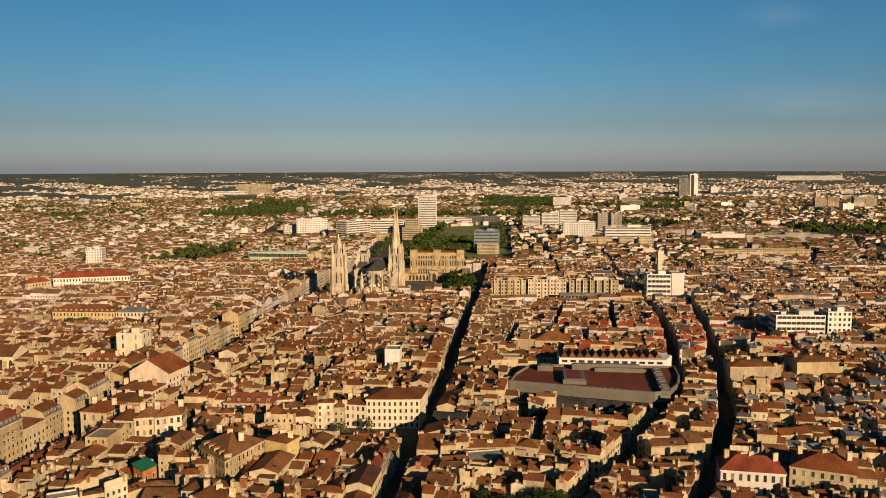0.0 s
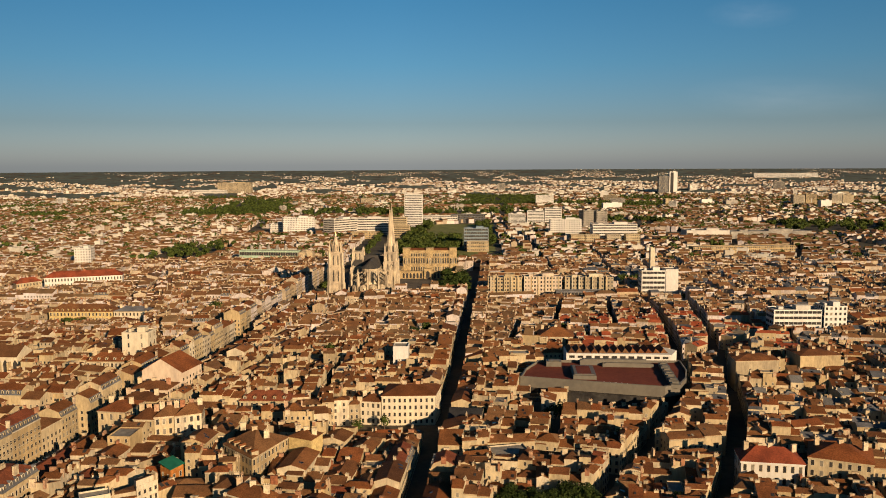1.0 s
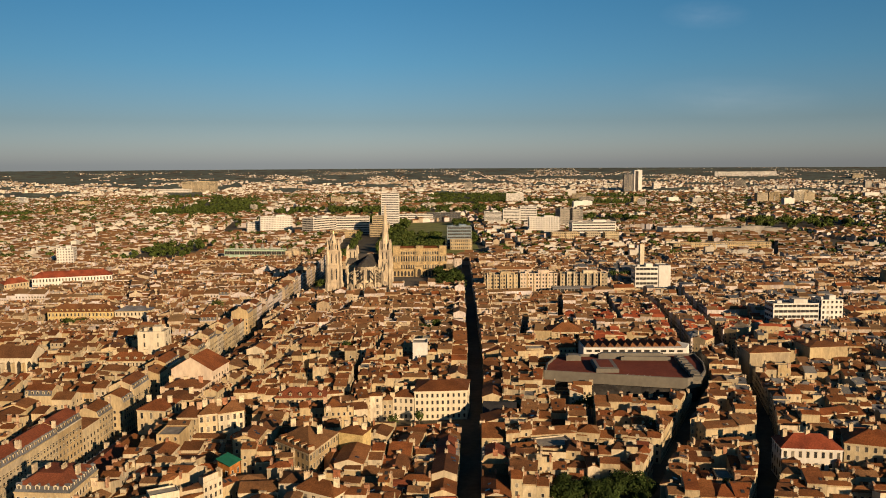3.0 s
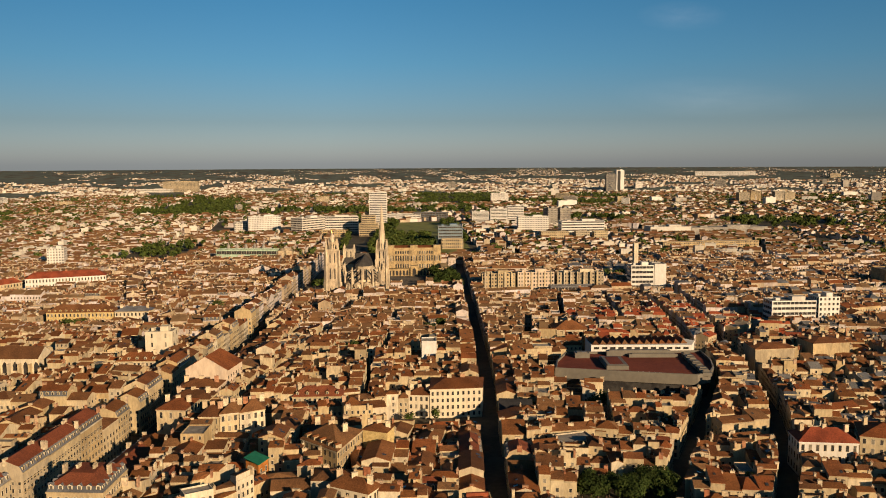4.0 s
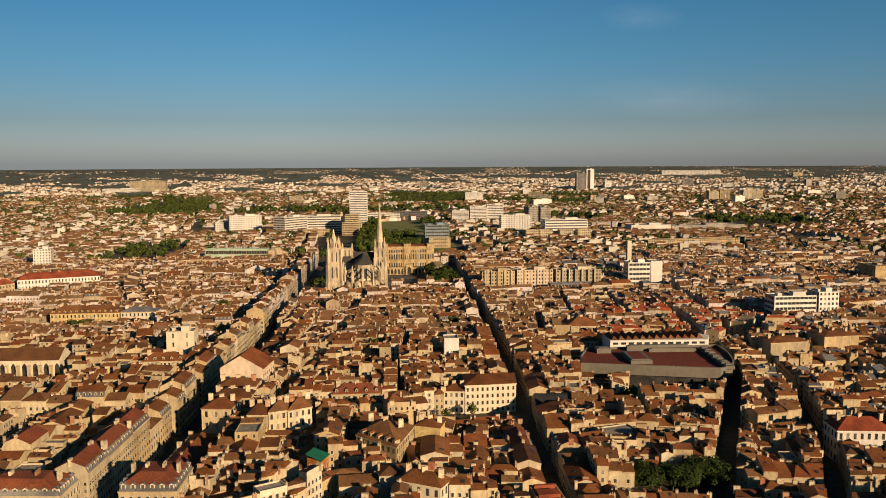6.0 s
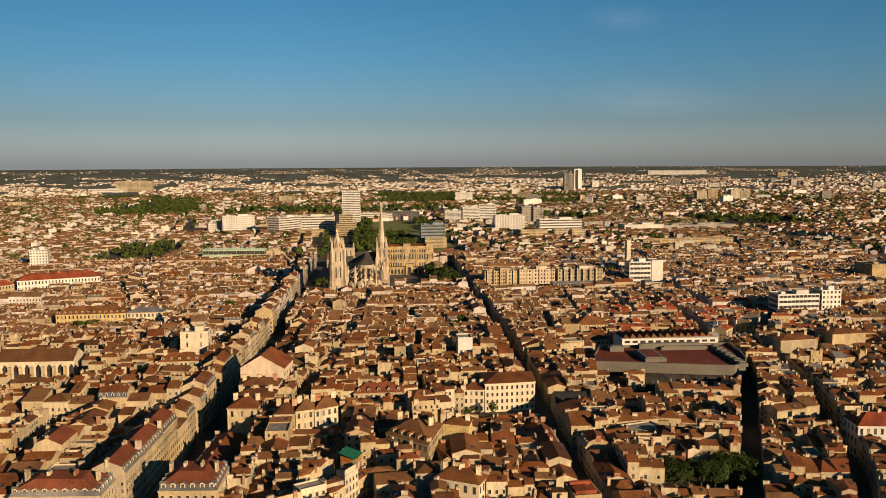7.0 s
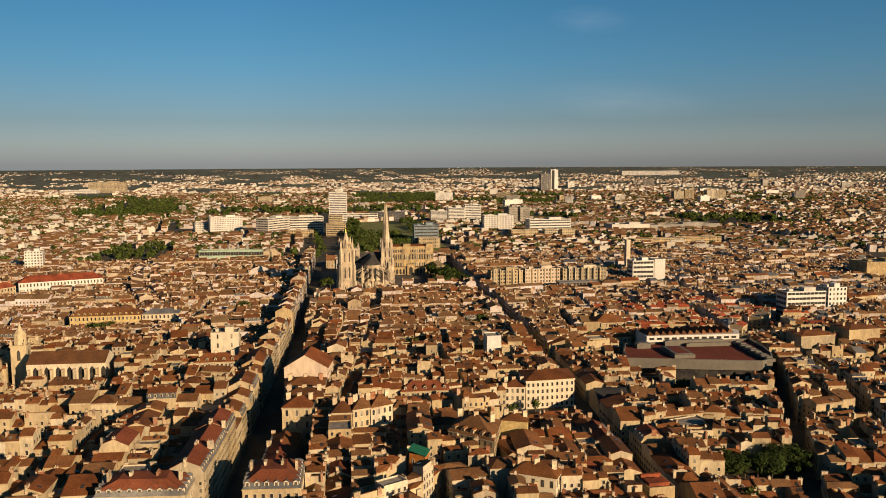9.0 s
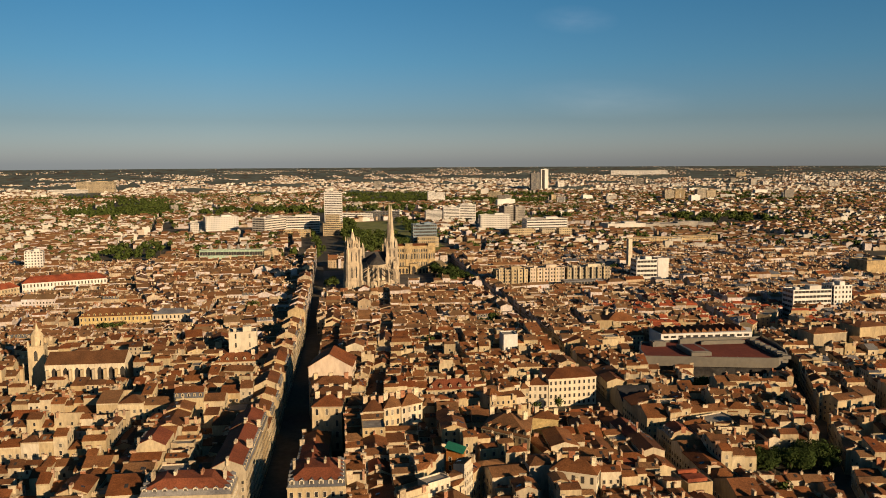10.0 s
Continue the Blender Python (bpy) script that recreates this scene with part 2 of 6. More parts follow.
def cut(poly, line):
    """Cut a polygon along a polyline that crosses it."""
    hits = []
    n = len(poly)
    for s in range(len(line) - 1):
        (ax, ay), (bx, by) = line[s], line[s + 1]
        for e in range(n):
            (cx, cy), (dx, dy) = poly[e], poly[(e + 1) % n]
            den = (bx - ax) * (dy - cy) - (by - ay) * (dx - cx)
            if abs(den) < 1e-9:
                continue
            t = ((cx - ax) * (dy - cy) - (cy - ay) * (dx - cx)) / den
            u = ((cx - ax) * (by - ay) - (cy - ay) * (bx - ax)) / den
            if 0 <= t < 1 and 0 <= u < 1:
                hits.append((s + t, e, u, (ax + t * (bx - ax), ay + t * (by - ay))))
    hits.sort()
    for h0, h1 in zip(hits, hits[1:]):
        pm = [h0[3]] + [line[k] for k in range(int(h0[0]) + 1, int(h1[0]) + 1)] + [h1[3]]
        mx, my = ((pm[0][0] + pm[1][0]) / 2, (pm[0][1] + pm[1][1]) / 2)
        if not inside(poly, mx, my):
            continue

        def ring(ea, ua, eb, ub):
            out, k = [], ea
            if ea == eb and ub > ua:
                return out
            while True:
                k = (k + 1) % n
                out.append(poly[k])
                if k == eb:
                    return out
        one = pm + ring(h1[1], h1[2], h0[1], h0[2])
        two = pm[::-1] + ring(h0[1], h0[2], h1[1], h1[2])
        return [q for q in (clean(one), clean(two)) if len(q) > 2 and abs(area(q)) > 1]
    return [poly]


def lay_street(blocks, line, width):
    """Cut a street of that width out of the blocks."""
    for d in (width / 2, -width / 2):
        o = offset_line(line, d)
        blocks = [q for b in blocks for q in cut(b, o)]
    return [b for b in blocks if max(line_dist(x, y, line) for x, y in b) > width / 2 + 0.8]


def long_axis(p):
    """Unit way and length of the tightest box round a polygon, along its longest side."""
    best = None
    for i in range(len(p)):
        a, b = p[i - 1], p[i]
        ln = math.hypot(b[0] - a[0], b[1] - a[1])
        if ln < 0.5:
            continue
        ux, uy = (b[0] - a[0]) / ln, (b[1] - a[1]) / ln
        us, vs = [x * ux + y * uy for x, y in p], [y * ux - x * uy for x, y in p]
        w, h = max(us) - min(us), max(vs) - min(vs)
        if best is None or w * h < best[0]:
            best = (w * h, (ux, uy), w, h, (min(us) + max(us)) / 2, (min(vs) + max(vs)) / 2)
    _, (ux, uy), w, h, cu, cv = best
    if h > w:
        ux, uy, w, h, cu, cv = -uy, ux, h, w, cv, -cu
    return (ux, uy), w, h, (cu * ux - cv * uy, cu * uy + cv * ux)


def halve(p, rng, spread=0.12):
    (ux, uy), w, h, (cx, cy) = long_axis(p)
    if cx > 62 and cy < 760:
        best = []
        for ax, ay in ((math.cos(-0.14), math.sin(-0.14)), (-math.sin(-0.14), math.cos(-0.14))):
            us = [x * ax + y * ay for x, y in p]
            best.append((max(us) - min(us), ax, ay))
        w, ux, uy = max(best)
    t = rng.uniform(-spread, spread) * w
    x, y = cx + ux * t, cy + uy * t
    tilt = rng.uniform(-0.05, 0.05)
    vx, vy = -uy + ux * tilt, ux + uy * tilt
    return [(x - vx * 400, y - vy * 400), (x + vx * 400, y + vy * 400)]


def subdivide(p, rng, size, out):
    a = abs(area(p))
    _, w, h, _ = long_axis(p)
    if a < size * rng.uniform(0.7, 1.4) and w < 24 or a < 45:
        out.append(p)
        return
    q = cut(p, halve(p, rng))
    if len(q) < 2:
        out.append(p)
        return
    for r in q:
        subdivide(r, rng, size, out)


def ccw(p):
    return p if area(p) > 0 else p[::-1]


def inset(p, d):
    cx, cy = centre(p)
    out = []
    for x, y in p:
        r = max(0.5, math.hypot(x - cx, y - cy))
        out.append((x + (cx - x) * d / r, y + (cy - y) * d / r))
    return out


# ---- ground ----
def rise(x, y):
    """Height of the land: flat town, wooded hills at the horizon."""
    r = math.hypot(x, y)
    return 0.0 if r < 3500 else 104.0 * (min(1.0, (r - 3500) / 1400.0)) ** 1.35


g = Acc()
rings = [0, 150, 300, 500, 800, 1200, 1800, 2500, 3300, 3500, 3650, 3800, 4000, 4200, 4400, 4600, 4800, 4900, 4960, 5600, 7000]
SECT = 120
g.v = [(r * math.cos(2 * math.pi * k / SECT), r * math.sin(2 * math.pi * k / SECT), rise(r, 0) - (12 if r > 4950 else 0)) for r in rings[1:] for k in range(SECT)]
g.v.append((0, 0, 0))
for i in range(len(rings) - 2):
    for k in range(SECT):
        a, b = i * SECT + k, i * SECT + (k + 1) % SECT
        g.f.append((a, a + SECT, b + SECT, b))
for k in range(SECT):
    g.f.append((len(g.v) - 1, k, (k + 1) % SECT))
g.mi = [0] * len(g.f)
ground = tagged(new("ground", g.mesh("ground", [M_GROUND])), "dark asphalt and earth under the whole town", "ground", "", "structure")


# ---- trees ----
def leaf_cloud(acc, rng, x, y, z0, h, r, leaves, size):
    """A crown of many small leaf clumps with an uneven outline."""
    lobes = [(rng.uniform(-0.5, 0.5) * r, rng.uniform(-0.5, 0.5) * r, z0 + h * rng.uniform(0.35, 0.8), r * rng.uniform(0.45, 0.7)) for _ in range(6)]
    for _ in range(leaves):
        lx, ly, lz, lr = rng.choice(lobes)
        u, v = rng.uniform(-1, 1), rng.uniform(0, 2 * math.pi)
        w = math.sqrt(1 - u * u)
        k = lr * rng.uniform(0.75, 1.08)
        px, py, pz = x + lx + k * w * math.cos(v), y + ly + k * w * math.sin(v), max(z0 + 0.5, lz + k * 0.8 * u)
        n = Vector((w * math.cos(v) + rng.uniform(-.5, .5), w * math.sin(v) + rng.uniform(-.5, .5), u + 0.35 + rng.uniform(-.4, .4))).normalized()
        t = n.orthogonal().normalized()
        b = n.cross(t)
        s = size * rng.uniform(0.7, 1.3)
        c = Vector((px, py, pz))
        acc.poly([c - t * s, c - b * s * 0.8 + n * s * 0.2, c + t * s * 0.9, c + b * s * 0.8])


def tree(x, y, h, r, rng, label, leaves=260, size=0.55, z=0.0, group="", leaf=None):
    ob = thing("tree", x, y, z, label, "tree", group)
    t = Acc()
    t.cone(x, y, z - 0.3, z + h * 0.45, 0.35, 0.2, 7)
    for k in range(4):
        a = k * 1.6 + rng.uniform(0, 1)
        t.solid([(x - 0.12, y, z + h * 0.3), (x + 0.12, y, z + h * 0.3), (x + r * 0.5 * math.cos(a), y + r * 0.5 * math.sin(a), z + h * 0.62)], [(0, 1, 2)])
        t.solid([(x, y - 0.12, z + h * 0.3), (x, y + 0.12, z + h * 0.3), (x + r * 0.5 * math.cos(a), y + r * 0.5 * math.sin(a), z + h * 0.62)], [(0, 1, 2)])
    part("trunk", t, M_BARK, ob)
    c = Acc()
    leaf_cloud(c, rng, x, y, z + h * 0.18, h * 0.82, r, leaves, size)
    part("crown", c, leaf or M_LEAF, ob)
    return ob


# ---- houses ----
def lerp(a, b, t):
    return tuple(p + (q - p) * t for p, q in zip(a, b))


def facade_windows(wins, a, b, h, rng, every=2.7, low=0.9, floor=3.4, tall=1.9, wide=1.05):
    ln = math.hypot(b[0] - a[0], b[1] - a[1])
    n = int((ln - 0.6) / every)
    if n < 1 or h < 4:
        return
    ang = math.atan2(b[1] - a[1], b[0] - a[0])
    rows = max(1, int((h - 0.7) / floor))
    for k in range(n):
        x, y = lerp(a, b, (k + 0.5) / n)
        for f in range(rows):
            z = low + f * floor
            if z + tall < h - 0.35:
                wins.append((x, y, z, ang, wide, tall if f < rows - 1 or rows == 1 else tall * 0.8))


def stack(acc, x, y, z, ang, rng, long=1.8, tall=1.6):
    """A slab chimney with a cap and, on some, a row of pots."""
    acc.box(x, y, z - 1.6, long, 0.8, tall + 1.6, ang)
    acc.box(x, y, z + tall, long + 0.2, 1.0, 0.15, ang)
    if rng.random() < 0.4:
        k = int(long / 0.6)
        for i in range(k):
            o = (i + 0.5) / k * long - long / 2
            acc.box(x + o * math.cos(ang), y + o * math.sin(ang), z + tall + 0.15, 0.26, 0.26, rng.uniform(0.3, 0.6), ang)


def dormer(acc, x, y, z, ang, wide=1.3, tall=1.9, deep=2.2):
    """A dormer with a small gabled roof; its front stands at x, y and looks along ang."""
    c, s = math.cos(ang), math.sin(ang)

    def at(u, v, w):
        return (x + c * v - s * u, y + s * v + c * u, z + w)
    hw = wide / 2
    acc.solid([at(-hw, 0, 0), at(hw, 0, 0), at(hw, 0, tall), at(0, 0, tall + 0.5), at(-hw, 0, tall), at(-hw, -deep, 0), at(hw, -deep, 0), at(hw, -deep, tall), at(0, -deep, tall + 0.5), at(-hw, -deep, tall)],
              [(0, 1, 2, 3, 4), (1, 6, 7, 2), (5, 0, 4, 9)], 0)
    acc.solid([at(-hw - .1, 0.15, tall - .05), at(0, 0.15, tall + 0.55), at(hw + .1, 0.15, tall - .05), at(-hw - .1, -deep, tall - .05), at(0, -deep, tall + 0.55), at(hw + .1, -deep, tall - .05)],
              [(0, 1, 4, 3), (1, 2, 5, 4)], 1)
    acc.poly([at(-hw * .6, 0.03, 0.35), at(hw * .6, 0.03, 0.35), at(hw * .6, 0.03, tall - .1), at(-hw * .6, 0.03, tall - .1)], 2)


def roof_slab(R, rings_top, thick=0.2):
    """Sloping roof faces with a thickness: top, underside and edges."""
    for q in rings_top:
        low = [(x, y, z - thick) for x, y, z in q]
        n = len(q)
        R.solid(list(q) + low, [tuple(range(n))] + [tuple(reversed(range(n, 2 * n)))] + [(i, n + i, n + (i + 1) % n, (i + 1) % n) for i in range(n)])


def raise_house(lot, h, kind, street, rng, W, R, C, wins, D=None, pitch=None, fine=True, low=None, sky=None, trims=None):
    """Walls to W, roof to R, chimneys to C (a list of stacks), windows to wins, dormers to D."""
    lot = ccw(lot)
    n = len(lot)
    pitch = pitch or rng.uniform(0.34, 0.52)
    if n != 4 and kind in ("gable", "shed", "cross", "terrace"):
        kind = "hip"
    tops = [h] * n
    stacks = []
    if kind in ("gable", "shed", "hip", "cross") and n == 4:
        L = [math.hypot(lot[i][0] - lot[(i + 1) % 4][0], lot[i][1] - lot[(i + 1) % 4][1]) for i in range(4)]
        if kind == "cross":
            flip, kind = True, "gable"
        else:
            flip = False
        score = [L[i] + L[(i + 2) % 4] + (9 if street[i] or street[(i + 2) % 4] else 0) + 13 * abs(lot[i][0] - lot[(i + 1) % 4][0]) / max(1.0, L[i]) + rng.uniform(0, 6) for i in range(2)]
        s = 0 if score[0] >= score[1] else 1
        s = 1 - s if flip else s
        if kind == "shed" and not street[s] and street[(s + 2) % 4]:
            s += 2
        p = [lot[(s + i) % 4] for i in range(4)]
        st = [street[(s + i) % 4] for i in range(4)]
        m1, m0 = lerp(p[1], p[2], 0.5), lerp(p[3], p[0], 0.5)
        span = 0.5 * (math.hypot(p[1][0] - p[2][0], p[1][1] - p[2][1]) + math.hypot(p[3][0] - p[0][0], p[3][1] - p[0][1]))
        o = 0.35
        if kind == "shed":
            up = min(3.2, pitch * 0.75 * span)
            zs = [h, h, h + up, h + up]
            q = []
            for i, (x, y) in enumerate(p):
                a, b = p[i], p[3 - i]
                d = max(1.0, math.hypot(a[0] - b[0], a[1] - b[1]))
                k = o / d
                q.append((x + (a[0] - b[0]) * k, y + (a[1] - b[1]) * k, zs[i] + (zs[i] - zs[3 - i]) * k + 0.2))
            W.solid([(x, y, 0) for x, y in p] + [(x, y, z) for (x, y), z in zip(p, zs)], [(i, (i + 1) % 4, 4 + (i + 1) % 4, 4 + i) for i in range(4)])
            roof_slab(R, [q])
            stacks = [lerp(p[2], p[3], 0.15), lerp(p[2], p[3], 0.85)]
            zt = h + up
        else:
            up = min(5.5, pitch * span / 2)
            zt = h + up
            e = 0.0 if kind == "gable" else 0.5 * min(span, 0.9 * math.hypot(m1[0] - m0[0], m1[1] - m0[1])) / max(1.0, math.hypot(m1[0] - m0[0], m1[1] - m0[1]))
            r0, r1 = lerp(m0, m1, e), lerp(m1, m0, e)
            W.solid([(x, y, 0) for x, y in p] + [(x, y, h) for x, y in p] + [(*m0, zt), (*m1, zt)],
                    [(i, (i + 1) % 4, 4 + (i + 1) % 4, 4 + i) for i in range(4)] + ([(5, 6, 9), (7, 4, 8)] if kind == "gable" else []))
            q = []
            for i, (x, y) in enumerate(p):
                m = m0 if i in (0, 3) else m1
                d = max(1.0, math.hypot(x - m[0], y - m[1]))
                q.append((x + (x - m[0]) / d * o, y + (y - m[1]) / d * o, h - o * up / d + 0.2))
            a0, a1 = (*r0, zt + 0.2), (*r1, zt + 0.2)
            if kind == "gable":
                roof_slab(R, [(q[0], q[1], a1, a0), (q[2], q[3], a0, a1)])
            else:
                roof_slab(R, [(q[0], q[1], a1, a0), (q[2], q[3], a0, a1), (q[1], q[2], a1), (q[3], q[0], a0)])
            stacks = [lerp(m0, m1, 0.04), lerp(m0, m1, 0.96)]
        if fine:
            for i in range(4):
                if st[i]:
                    a, b = p[i], p[(i + 1) % 4]
                    if zt > h and (i in (0, 2)):
                        d = math.hypot(b[0] - a[0], b[1] - a[1])
                        nx, ny = (b[1] - a[1]) / d * 0.22, -(b[0] - a[0]) / d * 0.22
                        ring = [a, (a[0] + nx, a[1] + ny), (b[0] + nx, b[1] + ny), b]
                        band = W
                        if trims is not None:
                            band = Acc()
                            trims.append(band)
                        band.prism(ring, h - 0.75, h - 0.4, 0, True, None, True)
    elif kind == "terrace" and n == 4:
        p = lot
        dep = 0.5 * (math.hypot(p[1][0] - p[2][0], p[1][1] - p[2][1]) + math.hypot(p[3][0] - p[0][0], p[3][1] - p[0][1]))
        k1 = 1.1 / dep
        f0, f1 = lerp(p[0], p[3], k1), lerp(p[1], p[2], k1)
        m0, m1 = lerp(p[0], p[3], 0.5), lerp(p[1], p[2], 0.5)
        z1 = h + 2.3
        zt = z1 + (dep / 2 - 1.1) * 0.40
        zb = zt - dep / 2 * 0.5
        W.solid([(*p[0], 0), (*p[1], 0), (*p[2], 0), (*p[3], 0), (*p[0], h), (*p[1], h), (*p[2], zb), (*p[3], zb), (*f0, z1), (*f1, z1), (*m0, zt), (*m1, zt)],
                [(0, 1, 5, 4), (1, 2, 6, 11, 9, 5), (2, 3, 7, 6), (3, 0, 4, 8, 10, 7)])
        for zf in [h - 0.5] + [3.7 * q + 0.3 for q in range(1, int(h / 3.7))]:
            dx, dy = (p[0][0] - p[3][0]) / dep * 0.4, (p[0][1] - p[3][1]) / dep * 0.4
            band = W
            if trims is not None:
                band = Acc()
                trims.append(band)
            band.prism([p[0], (p[0][0] + dx, p[0][1] + dy), (p[1][0] + dx, p[1][1] + dy), p[1]][::-1], zf, zf + (0.5 if zf > h - 1 else 0.25), 0, True, None, True)
        R.solid([(*p[0], h + .02), (*p[1], h + .02), (*f1, z1 + .06), (*f0, z1 + .06)], [(0, 1, 2, 3)], 1)
        roof_slab(R, [((*f0, z1 + .15), (*f1, z1 + .15), (*m1, zt + .2), (*m0, zt + .2)), ((*m0, zt + .2), (*m1, zt + .2), (*p[2], zb + .2), (*p[3], zb + .2))])
        stacks = [lerp(m0, m1, 0.03), lerp(m0, m1, 0.97), lerp(f0, f1, 0.97)]
        if D is not None:
            a, b = p[0], p[1]
            ln = math.hypot(b[0] - a[0], b[1] - a[1])
            ang = math.atan2(-(b[0] - a[0]), (b[1] - a[1]))
            for k in range(int(ln / 2.6)):
                x, y = lerp(a, b, (k + 0.5) / int(ln / 2.6))
                D.append((x - math.cos(ang) * 0.3, y - math.sin(ang) * 0.3, h + 0.1, ang))
    elif kind == "mansard":
        inn, inn2 = inset(lot, 1.1), inset(lot, 8.0)
        W.solid([(x, y, 0) for x, y in lot] + [(x, y, h) for x, y in lot], [(i, (i + 1) % n, n + (i + 1) % n, n + i) for i in range(n)])
        W.prism(inset(lot, -0.35), h - 0.5, h, 0, True, None, True)
        R.prism(lot, h + 0.01, h + 2.1, 1, False, inn)
        R.prism(inn, h + 2.1, h + 4.8, 0, True, inn2)
        for zb in range(1, 4):
            W.prism(inset(lot, -0.28), zb * 3.6 + 0.2, zb * 3.6 + 0.5, 0, True, None, True)
        zt = h + 4.2
        stacks = [lerp(lot[i], centre(lot), 0.35) for i in range(0, n, 2)]
        if D is not None:
            for i in range(n):
                if street[i]:
                    a, b = lot[i], lot[(i + 1) % n]
                    ln = math.hypot(b[0] - a[0], b[1] - a[1])
                    ang = math.atan2(-(b[0] - a[0]), (b[1] - a[1]))
                    for k in range(int(ln / 3.2)):
                        x, y = lerp(a, b, (k + 0.5) / int(ln / 3.2))
                        D.append((x - math.cos(ang) * 0.35, y - math.sin(ang) * 0.35, h + 0.15, ang))
    elif kind == "flat":
        W.prism(lot, 0, h, 0, False)
        ins = inset(lot, 0.35)
        W.solid([(x, y, h) for x, y in lot] + [(x, y, h) for x, y in ins] + [(x, y, h - 0.6) for x, y in ins],
                [(i, (i + 1) % n, n + (i + 1) % n, n + i) for i in range(n)] + [(n + i, n + (i + 1) % n, 2 * n + (i + 1) % n, 2 * n + i) for i in range(n)])
        R.poly([(x, y, h - 0.6) for x, y in ins])
        zt = h - 0.5
        stacks = [lerp(lot[0], centre(lot), 0.2)]
    else:
        W.prism(lot, 0, h, 0, False)
        cx, cy = centre(lot)
        rr = min(math.hypot(x - cx, y - cy) for x, y in lot)
        zt = h + min(4.0, pitch * rr * 0.9)
        q = [(cx + (x - cx) * 1.05, cy + (y - cy) * 1.05, h + 0.1) for x, y in lot]
        roof_slab(R, [(q[i], q[(i + 1) % n], (cx, cy, zt + 0.2)) for i in range(n)])
        stacks = [lerp(lot[0], (cx, cy), 0.25)]
    if C is not None:
        for x, y in stacks:
            if rng.random() < 0.7:
                a = lot[0]
                ang = math.atan2(lot[1][1] - a[1], lot[1][0] - a[0]) + (math.pi / 2 if rng.random() < 0.6 else 0)
                C.append((x, y, (zt - 0.3) if kind != "flat" else zt, ang, rng.uniform(0.9, 2.6), rng.uniform(0.6, 1.7)))
    for i in range(n):
        a, b = lot[i], lot[(i + 1) % n]
        if street[i]:
            facade_windows(wins, a, b, h, rng, rng.choice((2.0, 2.3, 2.6)))
        elif low is not None and h - low[i] > 2.4 and rng.random() < 0.8:
            facade_windows(wins, a, b, h - 0.2, rng, rng.choice((2.3, 2.9, 3.8)), low[i] + 0.7, 2.9, 1.45, 0.9)
    if sky is not None and kind in ("gable", "hip", "shed") and n == 4:
        for _ in range(rng.choice((0, 0, 1, 1, 2))):
            u, v = rng.uniform(0.2, 0.8), rng.uniform(0.25, 0.65)
            if kind == "shed":
                e0, e1 = lerp(p[0], p[1], u), lerp(p[3], p[2], u)
            else:
                e0, e1 = lerp(p[0], p[1], u), lerp(m0, m1, u)
                if e and not e < u < 1 - e:
                    continue
            x, y = lerp(e0, e1, v)
            sky.append((x, y, h + (zt - h) * v + 0.2, p[0], p[1], (zt - h) / max(1.0, math.hypot(e1[0] - e0[0], e1[1] - e0[1])), rng.uniform(0.7, 1.3)))


def skylight(acc, x, y, z, a, b, slope, s):
    """A raised roof window lying in the slope above the eaves a to b."""
    d = max(0.5, math.hypot(b[0] - a[0], b[1] - a[1]))
    ux, uy = (b[0] - a[0]) / d, (b[1] - a[1]) / d
    vx, vy = -uy, ux
    ring = []
    for i, j in ((-.5, -.7), (.5, -.7), (.5, .7), (-.5, .7)):
        ring.append((x + (ux * i + vx * j) * s, y + (uy * i + vy * j) * s, z + slope * j * s))
    acc.solid(ring + [(q[0], q[1], q[2] + 0.14) for q in ring], [(4, 5, 6, 7), (0, 1, 5, 4), (1, 2, 6, 5), (2, 3, 7, 6), (3, 0, 4, 7)])


def window_mesh(name, w, h, edge):
    """A window: a stone surround that stands proud of the wall, and a pane set back in it."""
    a = Acc()

    def loop(x, z0, z1, y):
        return [(-x, y, z0), (x, y, z0), (x, y, z1), (-x, y, z1)]
    o, i = w / 2 + edge, w / 2
    vs = loop(o, -0.18, h + 0.2, 0.02) + loop(o, -0.18, h + 0.2, -0.12) + loop(i, 0, h, -0.12) + loop(i, 0, h, -0.015)
    for k in range(3):
        a.f += [(4 * k + e, 4 * k + (e + 1) % 4, 4 * k + 4 + (e + 1) % 4, 4 * k + 4 + e) for e in range(4)]
    a.f.append((12, 13, 14, 15))
    a.v, a.mi = vs, [0] * 12 + [1]
    return a.mesh(name, [M_FRAME, M_GLASS])


WIN_TALL, WIN_SHUT, WIN_LOW = window_mesh("window", 1.05, 1.9, 0.16), window_mesh("window_with_shutters", 0.95, 1.9, 0.5), window_mesh("small_window", 0.95, 1.45, 0.14)


def join_windows(acc, wins):
    for x, y, z, ang, w, h in wins:
        c, s = math.cos(ang), math.sin(ang)

        def at(u, v, zz):
            return (x + c * u + s * v, y + s * u - c * v, zz)
        acc.poly([at(-w / 2 - .15, .03, z - .15), at(w / 2 + .15, .03, z - .15), at(w / 2 + .15, .03, z + h + .15), at(-w / 2 - .15, .03, z + h + .15)], 0)
        acc.poly([at(-w / 2, .06, z), at(w / 2, .06, z), at(w / 2, .06, z + h), at(-w / 2, .06, z + h)], 1)


